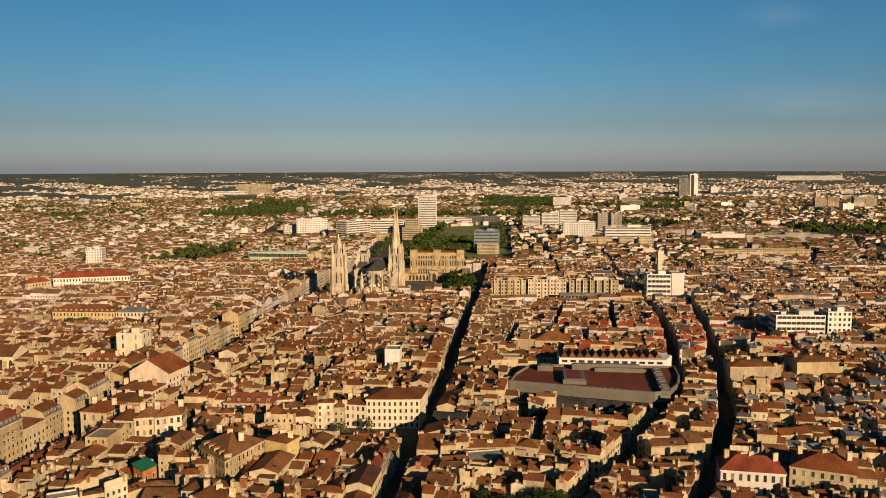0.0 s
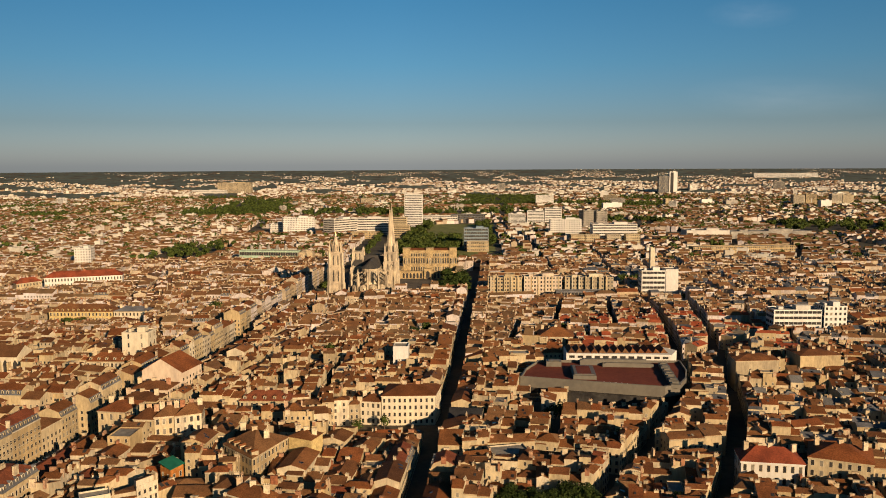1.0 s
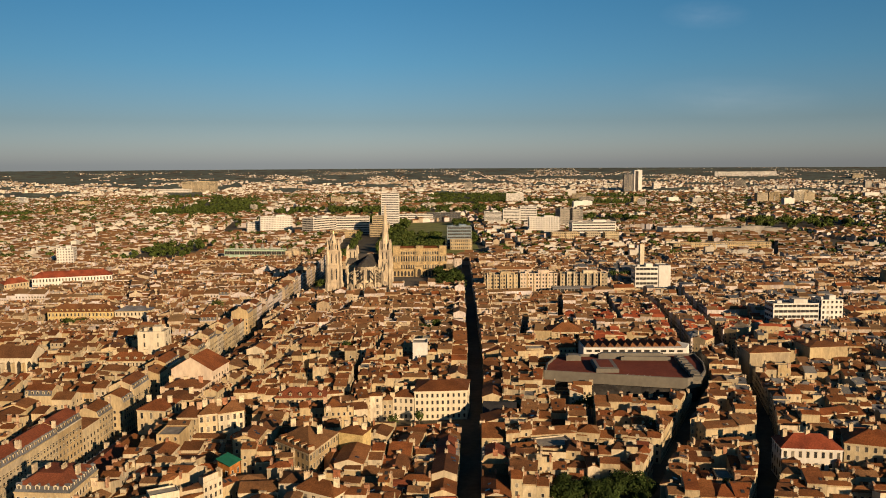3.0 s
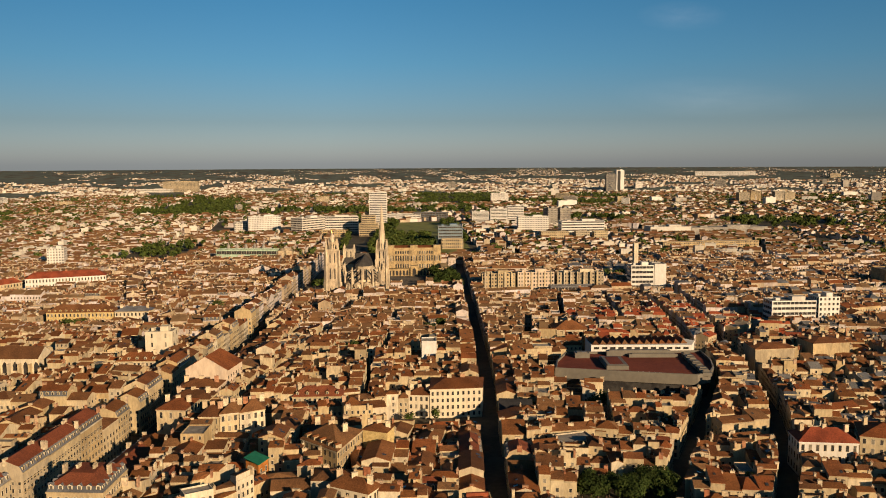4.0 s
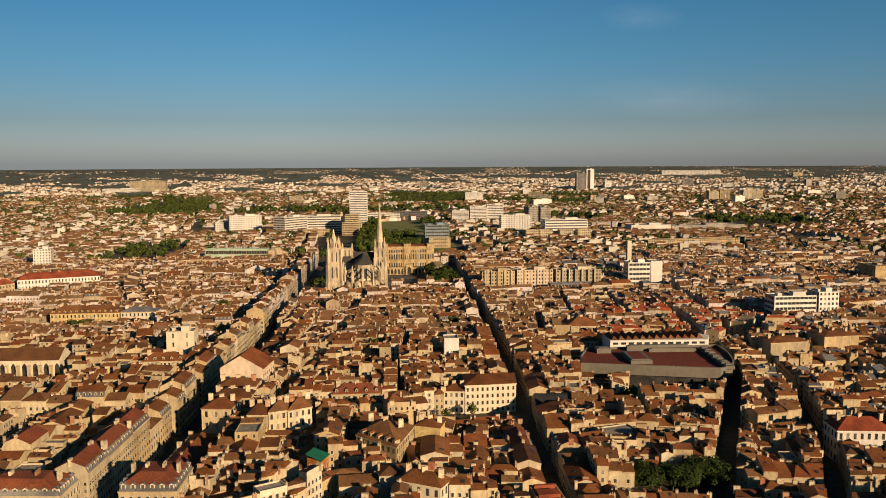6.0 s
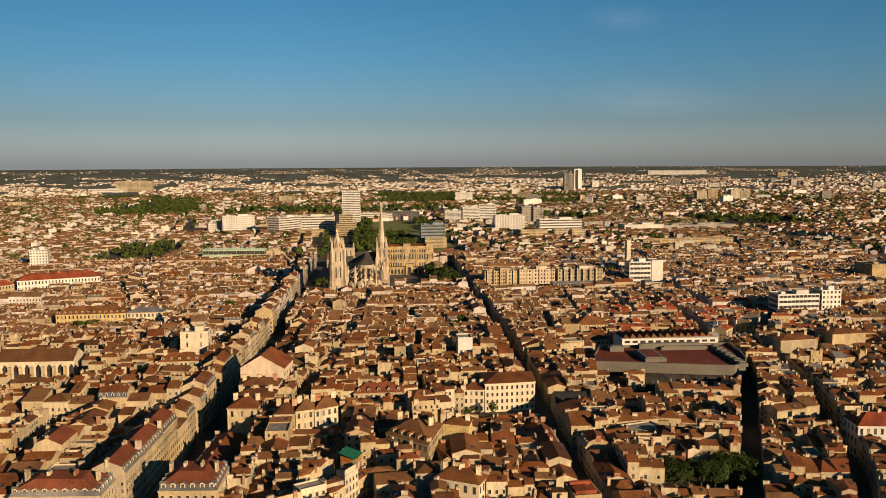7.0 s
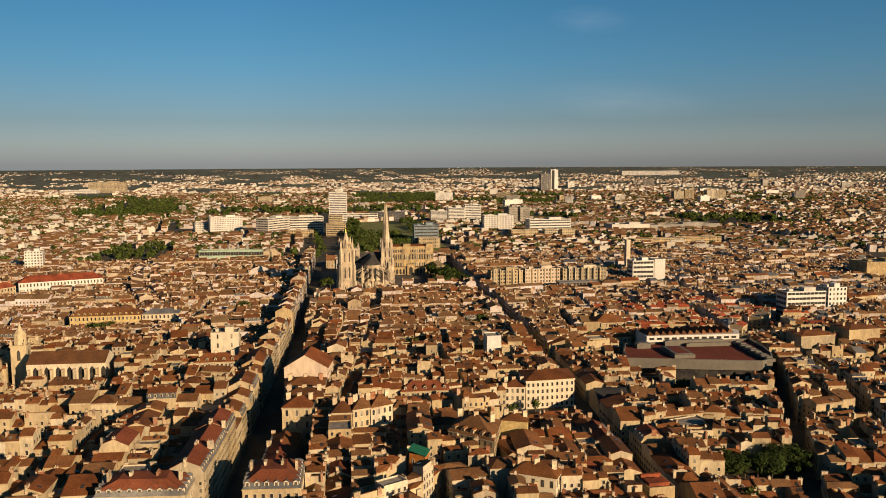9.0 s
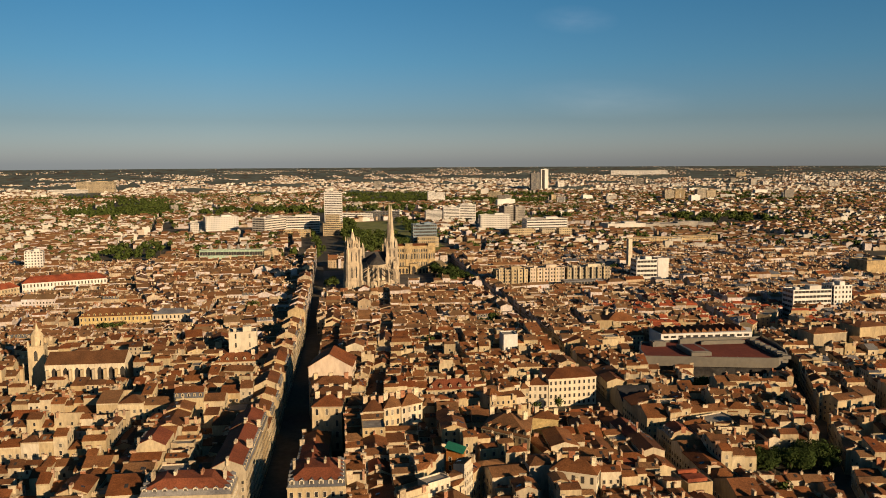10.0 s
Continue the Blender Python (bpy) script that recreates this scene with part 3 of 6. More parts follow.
# ---- street plan of the old town ----
STREETS = [
    ([(34, 150), (41, 270), (45, 330), (48, 385), (54, 455), (58, 530), (60, 600), (65, 715), (70, 880), (75, 1060), (82, 1250)], 10.0),
    ([(60, 190), (92, 255), (119, 308), (136, 343), (160, 393), (182, 437), (194, 480), (203, 530), (215, 600), (225, 700), (240, 1250)], 9.0),
    ([(90, 170), (143, 268), (163, 304), (181, 347), (200, 400), (213, 450), (224, 500), (233, 540), (245, 600), (262, 720), (300, 1250)], 9.0),
    ([(-132, 150), (-125.5, 271), (-122.7, 307), (-119.4, 357), (-117, 395), (-114.3, 447), (-108, 552), (-105.5, 600), (-100.8, 740), (-98.5, 830), (-96, 928), (-91.5, 1080), (-88, 1250)], 14.5),
    ([(-95, 190), (-92.5, 270), (-91, 310), (-90, 350), (-87, 380), (-83, 412), (-76, 455), (-66, 540), (-57, 620), (-52, 700), (-48, 760), (-40, 800), (-36, 850)], 7.2),
    ([(220, 240), (234, 300), (241, 345), (251, 392), (255, 460), (256, 505), (270, 572), (288, 640), (310, 760), (350, 1250)], 8.0),
    ([(-92, 254), (-58, 272), (-45, 292), (-20, 294), (3, 290), (42, 283)], 6.0),
    ([(3, 290), (8, 345), (14, 372), (16, 395)], 6.5),
    ([(-58, 272), (-46.5, 290), (-42.3, 304), (-40, 325), (-39.3, 340), (-35, 372), (-31, 385)], 5.5),
    ([(-84, 383), (-45, 381), (0, 392), (51, 397)], 8.0),
    ([(-186, 150), (-181, 300), (-177, 384)], 6.5),
    ([(-118, 384), (-160, 386), (-240, 390), (-420, 410)], 6.0),
    ([(-168, 500), (-185, 600), (-205, 650), (-262, 815), (-290, 950), (-330, 1250)], 7.0),
    ([(-114, 424), (-128, 428), (-178, 442)], 5.0),
    ([(-215, 262), (-140, 259), (-92, 257)], 10.0),
    ([(-600, 742), (-200, 742), (-120, 738), (-20, 740), (70, 748), (160, 755), (330, 770), (700, 800)], 8.0),
    ([(-400, 590), (-180, 600), (-110, 606), (-50, 612), (62, 620)], 6.0),
    ([(52, 500), (92, 512), (198, 516), (240, 560), (285, 600), (420, 640), (640, 680)], 7.0),
    ([(44, 340), (90, 352), (130, 340)], 6.0),
    ([(130, 345), (185, 355), (246, 372), (330, 360)], 6.0),
    ([(-170, 505), (-290, 498), (-480, 480)], 7.0),
    ([(255, 420), (330, 440), (480, 470)], 7.0),
    ([(-700, 905), (-330, 912), (-140, 918), (70, 925), (300, 930), (800, 960)], 8.0),
]
DOMAIN = [(-250, 205), (290, 205), (640, 1010), (560, 1060), (-560, 1060), (-620, 1000)]
# Places kept free of houses: halls, churches, squares and parks, built further down.
FREE = [
    [(90, 448), (122, 440), (160, 429), (180, 430), (197, 462), (200, 518), (122, 520), (100, 490)],
    [(6, 405), (51, 405), (51, 436), (6, 436)],
    [(-2, 380), (46, 380), (46, 406), (-2, 406)],
    [(-104, 770), (-44, 770), (-44, 800), (66, 806), (66, 1022), (-92, 1022)],
    [(-113, 411), (-84, 409), (-80, 437), (-110, 438)],
    [(-284, 483), (-212, 481), (-211, 510), (-284, 518)],
    [(72, 290), (119, 286), (121, 308), (74, 311)],
    [(-161, 503), (-140, 503), (-140, 521), (-161, 521)],
    [(-290, 655), (-203, 655), (-203, 675), (-290, 675)],
    [(-418, 810), (-388, 834), (-314, 862), (-318, 884), (-402, 858)],
    [(234, 797), (273, 797), (273, 820), (234, 820)],
    [(85, 790), (215, 790), (215, 830), (85, 830)],
    [(293, 605), (349, 605), (349, 626), (293, 626)],
    [(222, 880), (262, 880), (262, 925), (222, 925)],
    [(221, 472), (250, 474), (250, 497), (223, 495)],
    [(262, 482), (291, 485), (290, 508), (261, 505)],
    [(-57, 294), (-45, 294), (-45, 311), (-57, 311)],
    [(50, 385), (72, 385), (72, 412), (50, 412)],
    [(15, 498), (28, 498), (28, 514), (15, 514)],
    [(94, 402), (120, 402), (120, 424), (94, 424)],
    [(-38, 322), (-19.5, 303), (-10, 332), (-28, 342)],
    [(-86, 347), (-66, 347), (-55, 356), (-58, 370), (-86, 362)],
    [(-51, 390), (-24, 390), (-24, 407), (-51, 407)],
    [(-110, 359), (-93, 358), (-91, 381), (-108, 383)],
    [(174, 320), (200, 316), (202, 333), (176, 337)],
    [(201, 321), (225, 312), (234, 333), (209, 342)],
    [(-118, 265), (-95.5, 264), (-95, 291), (-117, 292)],
    [(-12, 331), (0, 325), (4, 337), (-7, 343)],
    [(-21.5, 273), (-5, 263.5), (0, 273), (-16, 283)],
    [(-168, 266), (-134, 264), (-133, 282), (-166, 285)],
    [(-172, 448), (-146, 448), (-146, 458), (-172, 458)],
    [(-165, 463), (-137, 463), (-137, 478), (-165, 478)],
    [(112, 566), (142, 566), (143, 590), (113, 590)],
    [(486, 772), (548, 772), (548, 808), (486, 808)],
    [(118, 414), (152, 404), (163, 428), (122, 440)],
    [(19, 586), (39, 586), (39, 608), (19, 608)],
    [(-34, 522), (-25, 522), (-25, 533), (-34, 533)],
    [(-167, 684), (-153, 684), (-153, 698), (-167, 698)],
    [(-110, 383.5), (-87.5, 382), (-86.5, 411), (-111, 413)],
]
rng = random.Random(11)
blocks = [DOMAIN]
for line, width in STREETS:
    blocks = lay_street(blocks, line, width)


# Rows of joined houses on both sides of every street: (corners, street edges, kind, height, pitch)
frontage = []
taken = {}


def blocked(x, y, own):
    if any(inside(f, x, y) for f in FREE):
        return True
    for k, (line, width) in enumerate(STREETS):
        if k != own and line_dist(x, y, line) < width / 2 + 0.4:
            return True
    cell = (int(x // 25), int(y // 25))
    for i in (-1, 0, 1):
        for j in (-1, 0, 1):
            if any(inside(q, x, y) for q in taken.get((cell[0] + i, cell[1] + j), ())):
                return True
    return False


def sampled(line, step):
    out = []
    for (ax, ay), (bx, by) in zip(line, line[1:]):
        d = math.hypot(bx - ax, by - ay)
        k = max(1, int(d / step))
        out += [(ax + (bx - ax) * i / k, ay + (by - ay) * i / k) for i in range(k)]
    return out + [line[-1]]


for own, (line, width) in enumerate(STREETS):
    for side in () if own in (1, 2, 5) else (1, -1):
        deep = 13.0 if own == 3 else rng.uniform(8.5, 11.5)
        front = sampled(line, 2.0)
        f = offset_line(front, side * width / 2)
        m = offset_line(front, side * (width / 2 + deep / 2))
        r = offset_line(front, side * (width / 2 + deep))
        ok = [inside(DOMAIN, *m[i]) and not any(blocked(*q, own) for q in (f[i], m[i], r[i])) for i in range(len(f))]
        i, made = 0, []
        high = rng.uniform(10.5, 14.0)
        while i < len(f) - 4:
            if not ok[i]:
                i += 1
                continue
            j = i
            want = rng.choice((4, 5, 6, 7, 8, 10)) + (3 if own == 3 and f[i][1] < 385 else 0)
            while j + 1 < len(f) and ok[j + 1] and j - i < want:
                j += 1
            if j - i >= 3:
                quad = [f[i], f[j], r[j], r[i]] if side < 0 else [f[j], f[i], r[i], r[j]]
                if area(quad) < 0:
                    quad = [quad[1], quad[0], quad[3], quad[2]]
                if rng.random() < 0.4:
                    high = rng.uniform(8.5, 15.0)
                grand = own == 3 and (f[i][1] < 345 or rng.random() < 0.35)
                h = rng.uniform(22.2, 22.9) if grand and f[i][1] < 345 else rng.uniform(16.5, 21.0) if own == 3 else high + rng.uniform(-1.2, 1.2)
                if own in (0, 3) and f[i][0] > front[i][0]:
                    h = rng.uniform(9.2, 11.8)
                if own == 4 and f[i][0] > front[i][0] and f[i][1] > 372:
                    h *= 0.72
                dice = rng.random()
                kind = "terrace" if grand or dice < 0.08 else "gable" if dice < 0.62 else "cross" if dice < 0.70 else "hip" if dice < 0.84 else "shed" if dice < 0.95 else "flat"
                made.append((quad, [True, rng.random() < 0.15, False, rng.random() < 0.15], kind, h, 0.4, own == 3))
            i = max(j, i + 1)
        for q in made:
            c = centre(q[0])
            taken.setdefault((int(c[0] // 25), int(c[1] // 25)), []).append(q[0])
        if made:
            frontage.append((own, made))
        blocks = lay_street(blocks, offset_line(line, side * (width / 2 + deep / 2)), deep)


def minor(b, limit, out):
    """Cut large blocks with narrow lanes."""
    if abs(area(b)) < limit * rng.uniform(0.7, 1.3):
        out.append(b)
        return
    cuts = lay_street([b], halve(b, rng, 0.1), rng.choice((4.0, 5.0, 5.5)))
    if len(cuts) < 2:
        out.append(b)
        return
    for c in cuts:
        minor(c, limit, out)


small = []
for b in blocks:
    if abs(area(b)) > 60:
        minor(b, 3600, small)
small.sort(key=lambda b: centre(b)[1])


def on_edge(block, a, b):
    mx, my = (a[0] + b[0]) / 2, (a[1] + b[1]) / 2
    return min(seg_dist(mx, my, block[i - 1], block[i]) for i in range(len(block))) < 0.4


def lift(x, y):
    """The houses are taller toward the broad avenue's near end."""
    return 1.0 + 0.42 * max(0.0, min(1.0, (25 - x) / 45)) * max(0.0, min(1.0, (600 - y) / 160)) * max(0.0, min(1.0, (x + 330) / 120))


HOUSE_LABELS = {"gable": "cream limestone town house with a brown clay-tile gable roof", "hip": "cream limestone town house with a hipped brown tile roof",
                "shed": "small stone house with a single-pitch clay-tile roof", "flat": "plain stone house with a flat grey roof terrace",
                "mansard": "tall stone house with a hipped tile roof and dormers",
                "cross": "stone town house with its tile gable to the street",
                "terrace": "tall stone terrace house with dormers in a slate strip"}
counts = {"single": 0, "joined": 0, "windows": 0}


def quiet(x, y):
    """Low houses before the little square and the walled garden."""
    return -4 < x < 46 and 335 < y < 392 or 60 < x < 120 and 255 < y < 293 or -420 < x < -300 and 775 < y < 840 or -300 < x < -200 and 620 < y < 656 or 228 < x < 280 and 765 < y < 798 or -290 < x < -208 and 450 < y < 484 or -162 < x < -138 and 478 < y < 504 or 84 < x < 216 and 760 < y < 790


def pick_kind(x, y, lot, facing):
    r = rng.random()
    return "gable" if r < 0.66 else "shed" if r < 0.86 else "hip" if r < 0.95 else "flat"


def red_zone(x, y):
    return 135 < x < 300 and 545 < y < 672 and rng.random() < 0.55


yard_trees = []
rows = [(b, None) for b in small]
for own, made in frontage:
    for k in range(0, len(made), 12):
        rows.append((made[k][0], made[k:k + 12]))
rows.sort(key=lambda r: centre(r[0])[1])
for b, made in rows:
    lots, plots = [], []
    if made:
        plots = [(inset(q, 0.03), *centre(q), st, True, kind, h * (0.6 if quiet(*centre(q)) else 1.0 if along else lift(*centre(q)))) for q, st, kind, h, pt, along in made]
    else:
        subdivide(b, rng, 74 if centre(b)[1] < 480 else 88, lots)
    base, steep = rng.uniform(10.0, 14.0), rng.uniform(0.30, 0.42)
    for lot in lots:
        lot = ccw(clean(lot))
        if len(lot) < 3 or abs(area(lot)) < 18:
            continue
        cx, cy = centre(lot)
        if any(inside(f, cx, cy) for f in FREE):
            continue
        if cx > 120 and cy > 480 and rng.random() < 0.06:
            yard_trees.append((cx, cy))
            continue
        lot = inset(lot, 0.03)
        n = len(lot)
        st = [on_edge(b, lot[i], lot[(i + 1) % n]) for i in range(n)]
        facing = any(st)
        if not facing and rng.random() < (0.30 if cx > 56 and cy < 600 else 0.15):
            if rng.random() < 0.16:
                yard_trees.append((cx, cy))
            continue
        kind = pick_kind(cx, cy, lot, facing)
        if kind == "mansard":
            h = rng.uniform(14.0, 14.8)
        elif facing:
            h = base + rng.gauss(0, 1.1 if cy < 540 else 0.7) if rng.random() < (0.82 if cy < 540 else 0.92) else rng.triangular(7.0, 16.5, 12.0)
        else:
            h = base * (rng.triangular(0.4, 1.1, 0.78) if cy < 540 else rng.triangular(0.62, 1.06, 0.9))
        plots.append((lot, cx, cy, st, facing, kind, h * (0.6 if quiet(cx, cy) else 0.74 if 86 < cx < 176 and 404 < cy < 446 else lift(cx, cy))))
    row = None
    for lot, cx, cy, st, facing, kind, h in plots:
        n = len(lot)
        near = 262 < cy < 288 and -150 < cx < 165
        single = near or 288 <= cy < 342 and -185 < cx < 215
        low = []
        for i in range(n):
            (x0, y0), (x1, y1) = lot[i], lot[(i + 1) % n]
            d = max(0.3, math.hypot(x1 - x0, y1 - y0))
            mx, my = (x0 + x1) / 2 + (y1 - y0) / d * 0.8, (y0 + y1) / 2 - (x1 - x0) / d * 0.8
            low.append(max([q[6] + 1.2 for q in plots if abs(q[1] - cx) < 40 and q[0] is not lot and inside(q[0], mx, my)], default=0.0))
        C, wins, D, L, trims = [], [], [], [], [] if single else None
        if single:
            W, R, K = Acc(), Acc(), None
        else:
            if row is None:
                row = {k: Acc() for k in ("W", "R", "S", "F", "K", "N", "D", "Q", "L", "Z")}
            W, R = row["W"], row["S"] if kind in ("mansard", "terrace") else row["F"] if kind == "flat" else row["Q"] if red_zone(cx, cy) else row["Z"] if cx > 190 and rng.random() < 0.2 else row["R"]
        raise_house(lot, h, kind, st, rng, W, R, C, wins, D, steep + rng.uniform(-.04, .04), cy < 640, low, L, trims)
        if single:
            counts["single"] += 1
            house = thing("house", cx, cy, 0, HOUSE_LABELS[kind], "house", "old town houses")
            part("wall", W, M_WALL, house)
            part("roof", R, [M_REDBROWN, M_SLATE] if kind in ("mansard", "terrace") else M_CONC if kind == "flat" else M_ROOF, house)
            for k in trims:
                part("cornice", k, M_WALL, house)
            for c in C:
                k = Acc()
                stack(k, c[0], c[1], c[2], c[3], rng, c[4], c[5])
                part("chimney", k, M_BRICK, house)
            for d in D:
                k = Acc()
                dormer(k, *d)
                part("dormer", k, [M_WALL, M_SLATE, M_GLASS], house)
            for d in L:
                k = Acc()
                skylight(k, *d)
                part("skylight", k, M_GLASS, house)
            if not near and wins:
                k = Acc()
                join_windows(k, wins)
                part("windows", k, [M_FRAME, M_GLASS], house, "", "stuff")
                wins = []
            shut = rng.random() < 0.4
            for x, y, z, ang, w, hh in wins:
                counts["windows"] += 1
                ob = new("window", WIN_LOW if hh < 1.8 else WIN_SHUT if shut else WIN_TALL)
                ob.parent = house
                ob.location, ob.rotation_euler = (x - cx, y - cy, z), (0, 0, ang)
        else:
            counts["joined"] += 1
            for c in C:
                stack(row["K"], c[0], c[1], c[2], c[3], rng, c[4], c[5])
            for d in D:
                dormer(row["D"], *d)
            for d in L:
                skylight(row["L"], *d)
            join_windows(row["N"], wins)
    if row:
        cx, cy = centre(b)
        rb = thing("house_row", cx, cy, 0, "block of joined stone town houses with brown tile roofs", "houses", "old town blocks", "stuff")
        # beyond 560 m the rows take the haze-tinted walls and roofs
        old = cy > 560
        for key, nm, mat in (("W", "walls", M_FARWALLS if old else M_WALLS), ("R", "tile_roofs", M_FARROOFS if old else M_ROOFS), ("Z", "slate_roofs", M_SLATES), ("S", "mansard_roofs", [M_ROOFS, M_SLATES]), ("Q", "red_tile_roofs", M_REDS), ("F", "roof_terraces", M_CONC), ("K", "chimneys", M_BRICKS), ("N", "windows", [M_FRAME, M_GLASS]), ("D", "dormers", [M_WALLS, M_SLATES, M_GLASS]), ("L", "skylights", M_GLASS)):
            if row[key].f:
                part(nm, row[key], mat, rb, "", "stuff")
for x, y in yard_trees:
    if y < 900:
        tree(x, y, rng.uniform(8, 12), rng.uniform(2.5, 4), rng, "leafy green tree in a courtyard between houses", 160, 0.7, 0.0, "courtyard trees")

# ---- the town beyond ----
far = {k: Acc() for k in ("W", "R", "X", "T")}


def far_house(x, y, u, v, ang, h, pitch, white):
    c, s = math.cos(ang), math.sin(ang)
    z = rise(x, y)

    def at(a, b, w):
        return (x + c * a - s * b, y + s * a + c * b, z + w)
    if white:
        far["X"].box(x, y, z - 1, u, v, h + 1, ang)
        if h > 9:
            far["X"].box(x + c * u * .2, y + s * u * .2, z + h, 4, 3, 2.2, ang)
        return
    r = h + pitch * v / 2
    far["W"].solid([at(-u / 2, -v / 2, -1), at(u / 2, -v / 2, -1), at(u / 2, v / 2, -1), at(-u / 2, v / 2, -1), at(-u / 2, -v / 2, h), at(u / 2, -v / 2, h), at(u / 2, v / 2, h), at(-u / 2, v / 2, h), at(-u / 2, 0, r), at(u / 2, 0, r)],
                   [(0, 1, 5, 4), (1, 2, 6, 9, 5), (2, 3, 7, 6), (3, 0, 4, 8, 7)])
    e = 0.4
    far["R"].solid([at(-u / 2 - .2, -v / 2 - e, h - e * pitch + .15), at(u / 2 + .2, -v / 2 - e, h - e * pitch + .15), at(u / 2 + .2, 0, r + .15), at(-u / 2 - .2, 0, r + .15), at(-u / 2 - .2, v / 2 + e, h - e * pitch + .15), at(u / 2 + .2, v / 2 + e, h - e * pitch + .15)],
                   [(0, 1, 2, 3), (3, 2, 5, 4)])


def in_view(x, y, m=1.0):
    """Inside the wide fan in front of the town's edge, where the land is seen."""
    return y > 0 and -0.62 * y - 60 * m < x + 20 < 0.80 * y + 60 * m


FAR_FREE = [(-415, 1075, -320, 1330), (-60, 1130, 118, 1830), (-400, 1540, 80, 1720), (-265, 1075, -155, 1130), (220, 1340, 380, 1440), (120, 1740, 290, 1880), (205, 1480, 275, 1530), (430, 1440, 730, 1500), (680, 1540, 930, 1830), (385, 1180, 555, 1240), (-400, 2100, 240, 2340), (-110, 1000, -60, 2100)]


def far_free(x, y):
    return any(a < x < c and b < y < d for a, b, c, d in FAR_FREE)


frng = random.Random(5)
for gx in range(-3200, 4000, 280):
    for gy in range(1000, 4960, 280):
        if not in_view(gx + 140, gy + 140, 4):
            continue
        ang = frng.uniform(-0.5, 0.5)
        size = 10.5 if gy < 1700 else 13.0 if gy < 2700 else 17.0
        leafy = 0.17 + 0.42 * max(0.0, min(1.0, (gy - 1300) / 1800))
        pale = frng.uniform(0.0, 0.16)
        c, s = math.cos(ang), math.sin(ang)
        m = int(280 / size)
        for i in range(m):
            for j in range(m):
                if i % 8 == 0 or j % 6 == 0:
                    continue
                a, b = (i + 0.5) * size - 140, (j + 0.5) * size - 140
                x, y = gx + 140 + c * a - s * b, gy + 140 + s * a + c * b
                if y < 1062 or not in_view(x, y) or math.hypot(x, y) > 3560 or far_free(x, y):
                    continue
                k = frng.random()
                wood = noise.noise(Vector((x / 420, y / 420, 3))) + (0.15 * max(0.0, min(1.0, (y - 2300) / 900)))
                if wood > 0.26 and y > 1400:
                    if frng.random() < 0.75:
                        far["T"].v.append((x, y))
                elif k < leafy:
                    far["T"].v.append((x, y))
                elif k < 0.93:
                    h = frng.uniform(4.5, 10.5)
                    w = frng.random() < pale
                    far_house(x, y, size * frng.uniform(0.85, 1.35) * (1.4 if w else 1), size * frng.uniform(0.75, 1.0), ang + frng.choice((0, 0, math.pi / 2)), h * (1.4 if w else 1), frng.uniform(0.35, 0.5), w)
fw, hw = Acc(), Acc()
for x, y in far["T"].v:
    k = 16 if y > 2500 else 26
    leaf_cloud(fw, frng, x, y, rise(x, y), frng.uniform(8, 14), frng.uniform(5, 8.5), k, 2.4)
# villages in clearings of the rising woods, smaller toward the horizon
for _ in range(34000):
    r, a = 3540 + 1350 * frng.random() ** 1.1, frng.uniform(-0.70, 0.60)
    x, y = r * math.sin(-a), r * math.cos(a)
    k = 26.2 * (134 - rise(x, y)) / r
    if noise.noise(Vector((x / 300, (r - 3500) / 190, 2))) + 0.75 * noise.noise(Vector((x / 90, r / 45, 5))) + 0.10 * x / 1500 - 0.42 * ((r - 3500) / 1400) ** 2 < -0.06:
        continue
    w = frng.random() < 0.3
    u = k * frng.uniform(8, 18) * (1.4 if w else 1)
    far_house(x, y, u, k * frng.uniform(9, 13), frng.uniform(-0.5, 0.5), k * frng.uniform(5, 9) * (frng.choice((1, 1.2, 1.8)) if w else 1), frng.uniform(0.3, 0.45), w)
town = thing("distant_town", 0, 1500, 0, "pale stone houses with brown tile roofs spreading to the horizon, haze in their colours", "town", "", "stuff")
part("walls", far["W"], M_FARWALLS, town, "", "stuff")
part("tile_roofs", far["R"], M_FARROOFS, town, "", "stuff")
part("flat_white_houses", far["X"], M_WHITES, town, "white flat-roofed buildings", "stuff")
lone("distant_trees", fw, M_LEAF, "green tree crowns between the distant houses", "trees", "stuff")
# woods on the rising land at the horizon: one uneven canopy
ROWS, COLS = 90, 420
for i in range(ROWS):
    r = 3560 + 1385 * i / (ROWS - 1)
    for j in range(COLS):
        a = -0.72 + 1.34 * j / (COLS - 1)
        x, y = r * math.sin(-a), r * math.cos(a)
        k = 26.2 * (134 - rise(x, y)) / r
        lift = 1.5 + 4.5 * noise.noise(Vector((x / 60, r / 40, 1))) + 3.5 * noise.noise(Vector((x / 21, r / 19, 4)))
        hw.v.append((x, y, rise(x, y) + max(-1.5, lift) * k))
for i in range(ROWS - 1):
    for j in range(COLS - 1):
        a = i * COLS + j
        hw.f.append((a + 1, a, a + COLS, a + COLS + 1))
hw.mi = [0] * len(hw.f)
lone("hill_woods", hw, M_WOOD, "grey-green woods along the horizon with haze in their colour", "woods", "stuff")

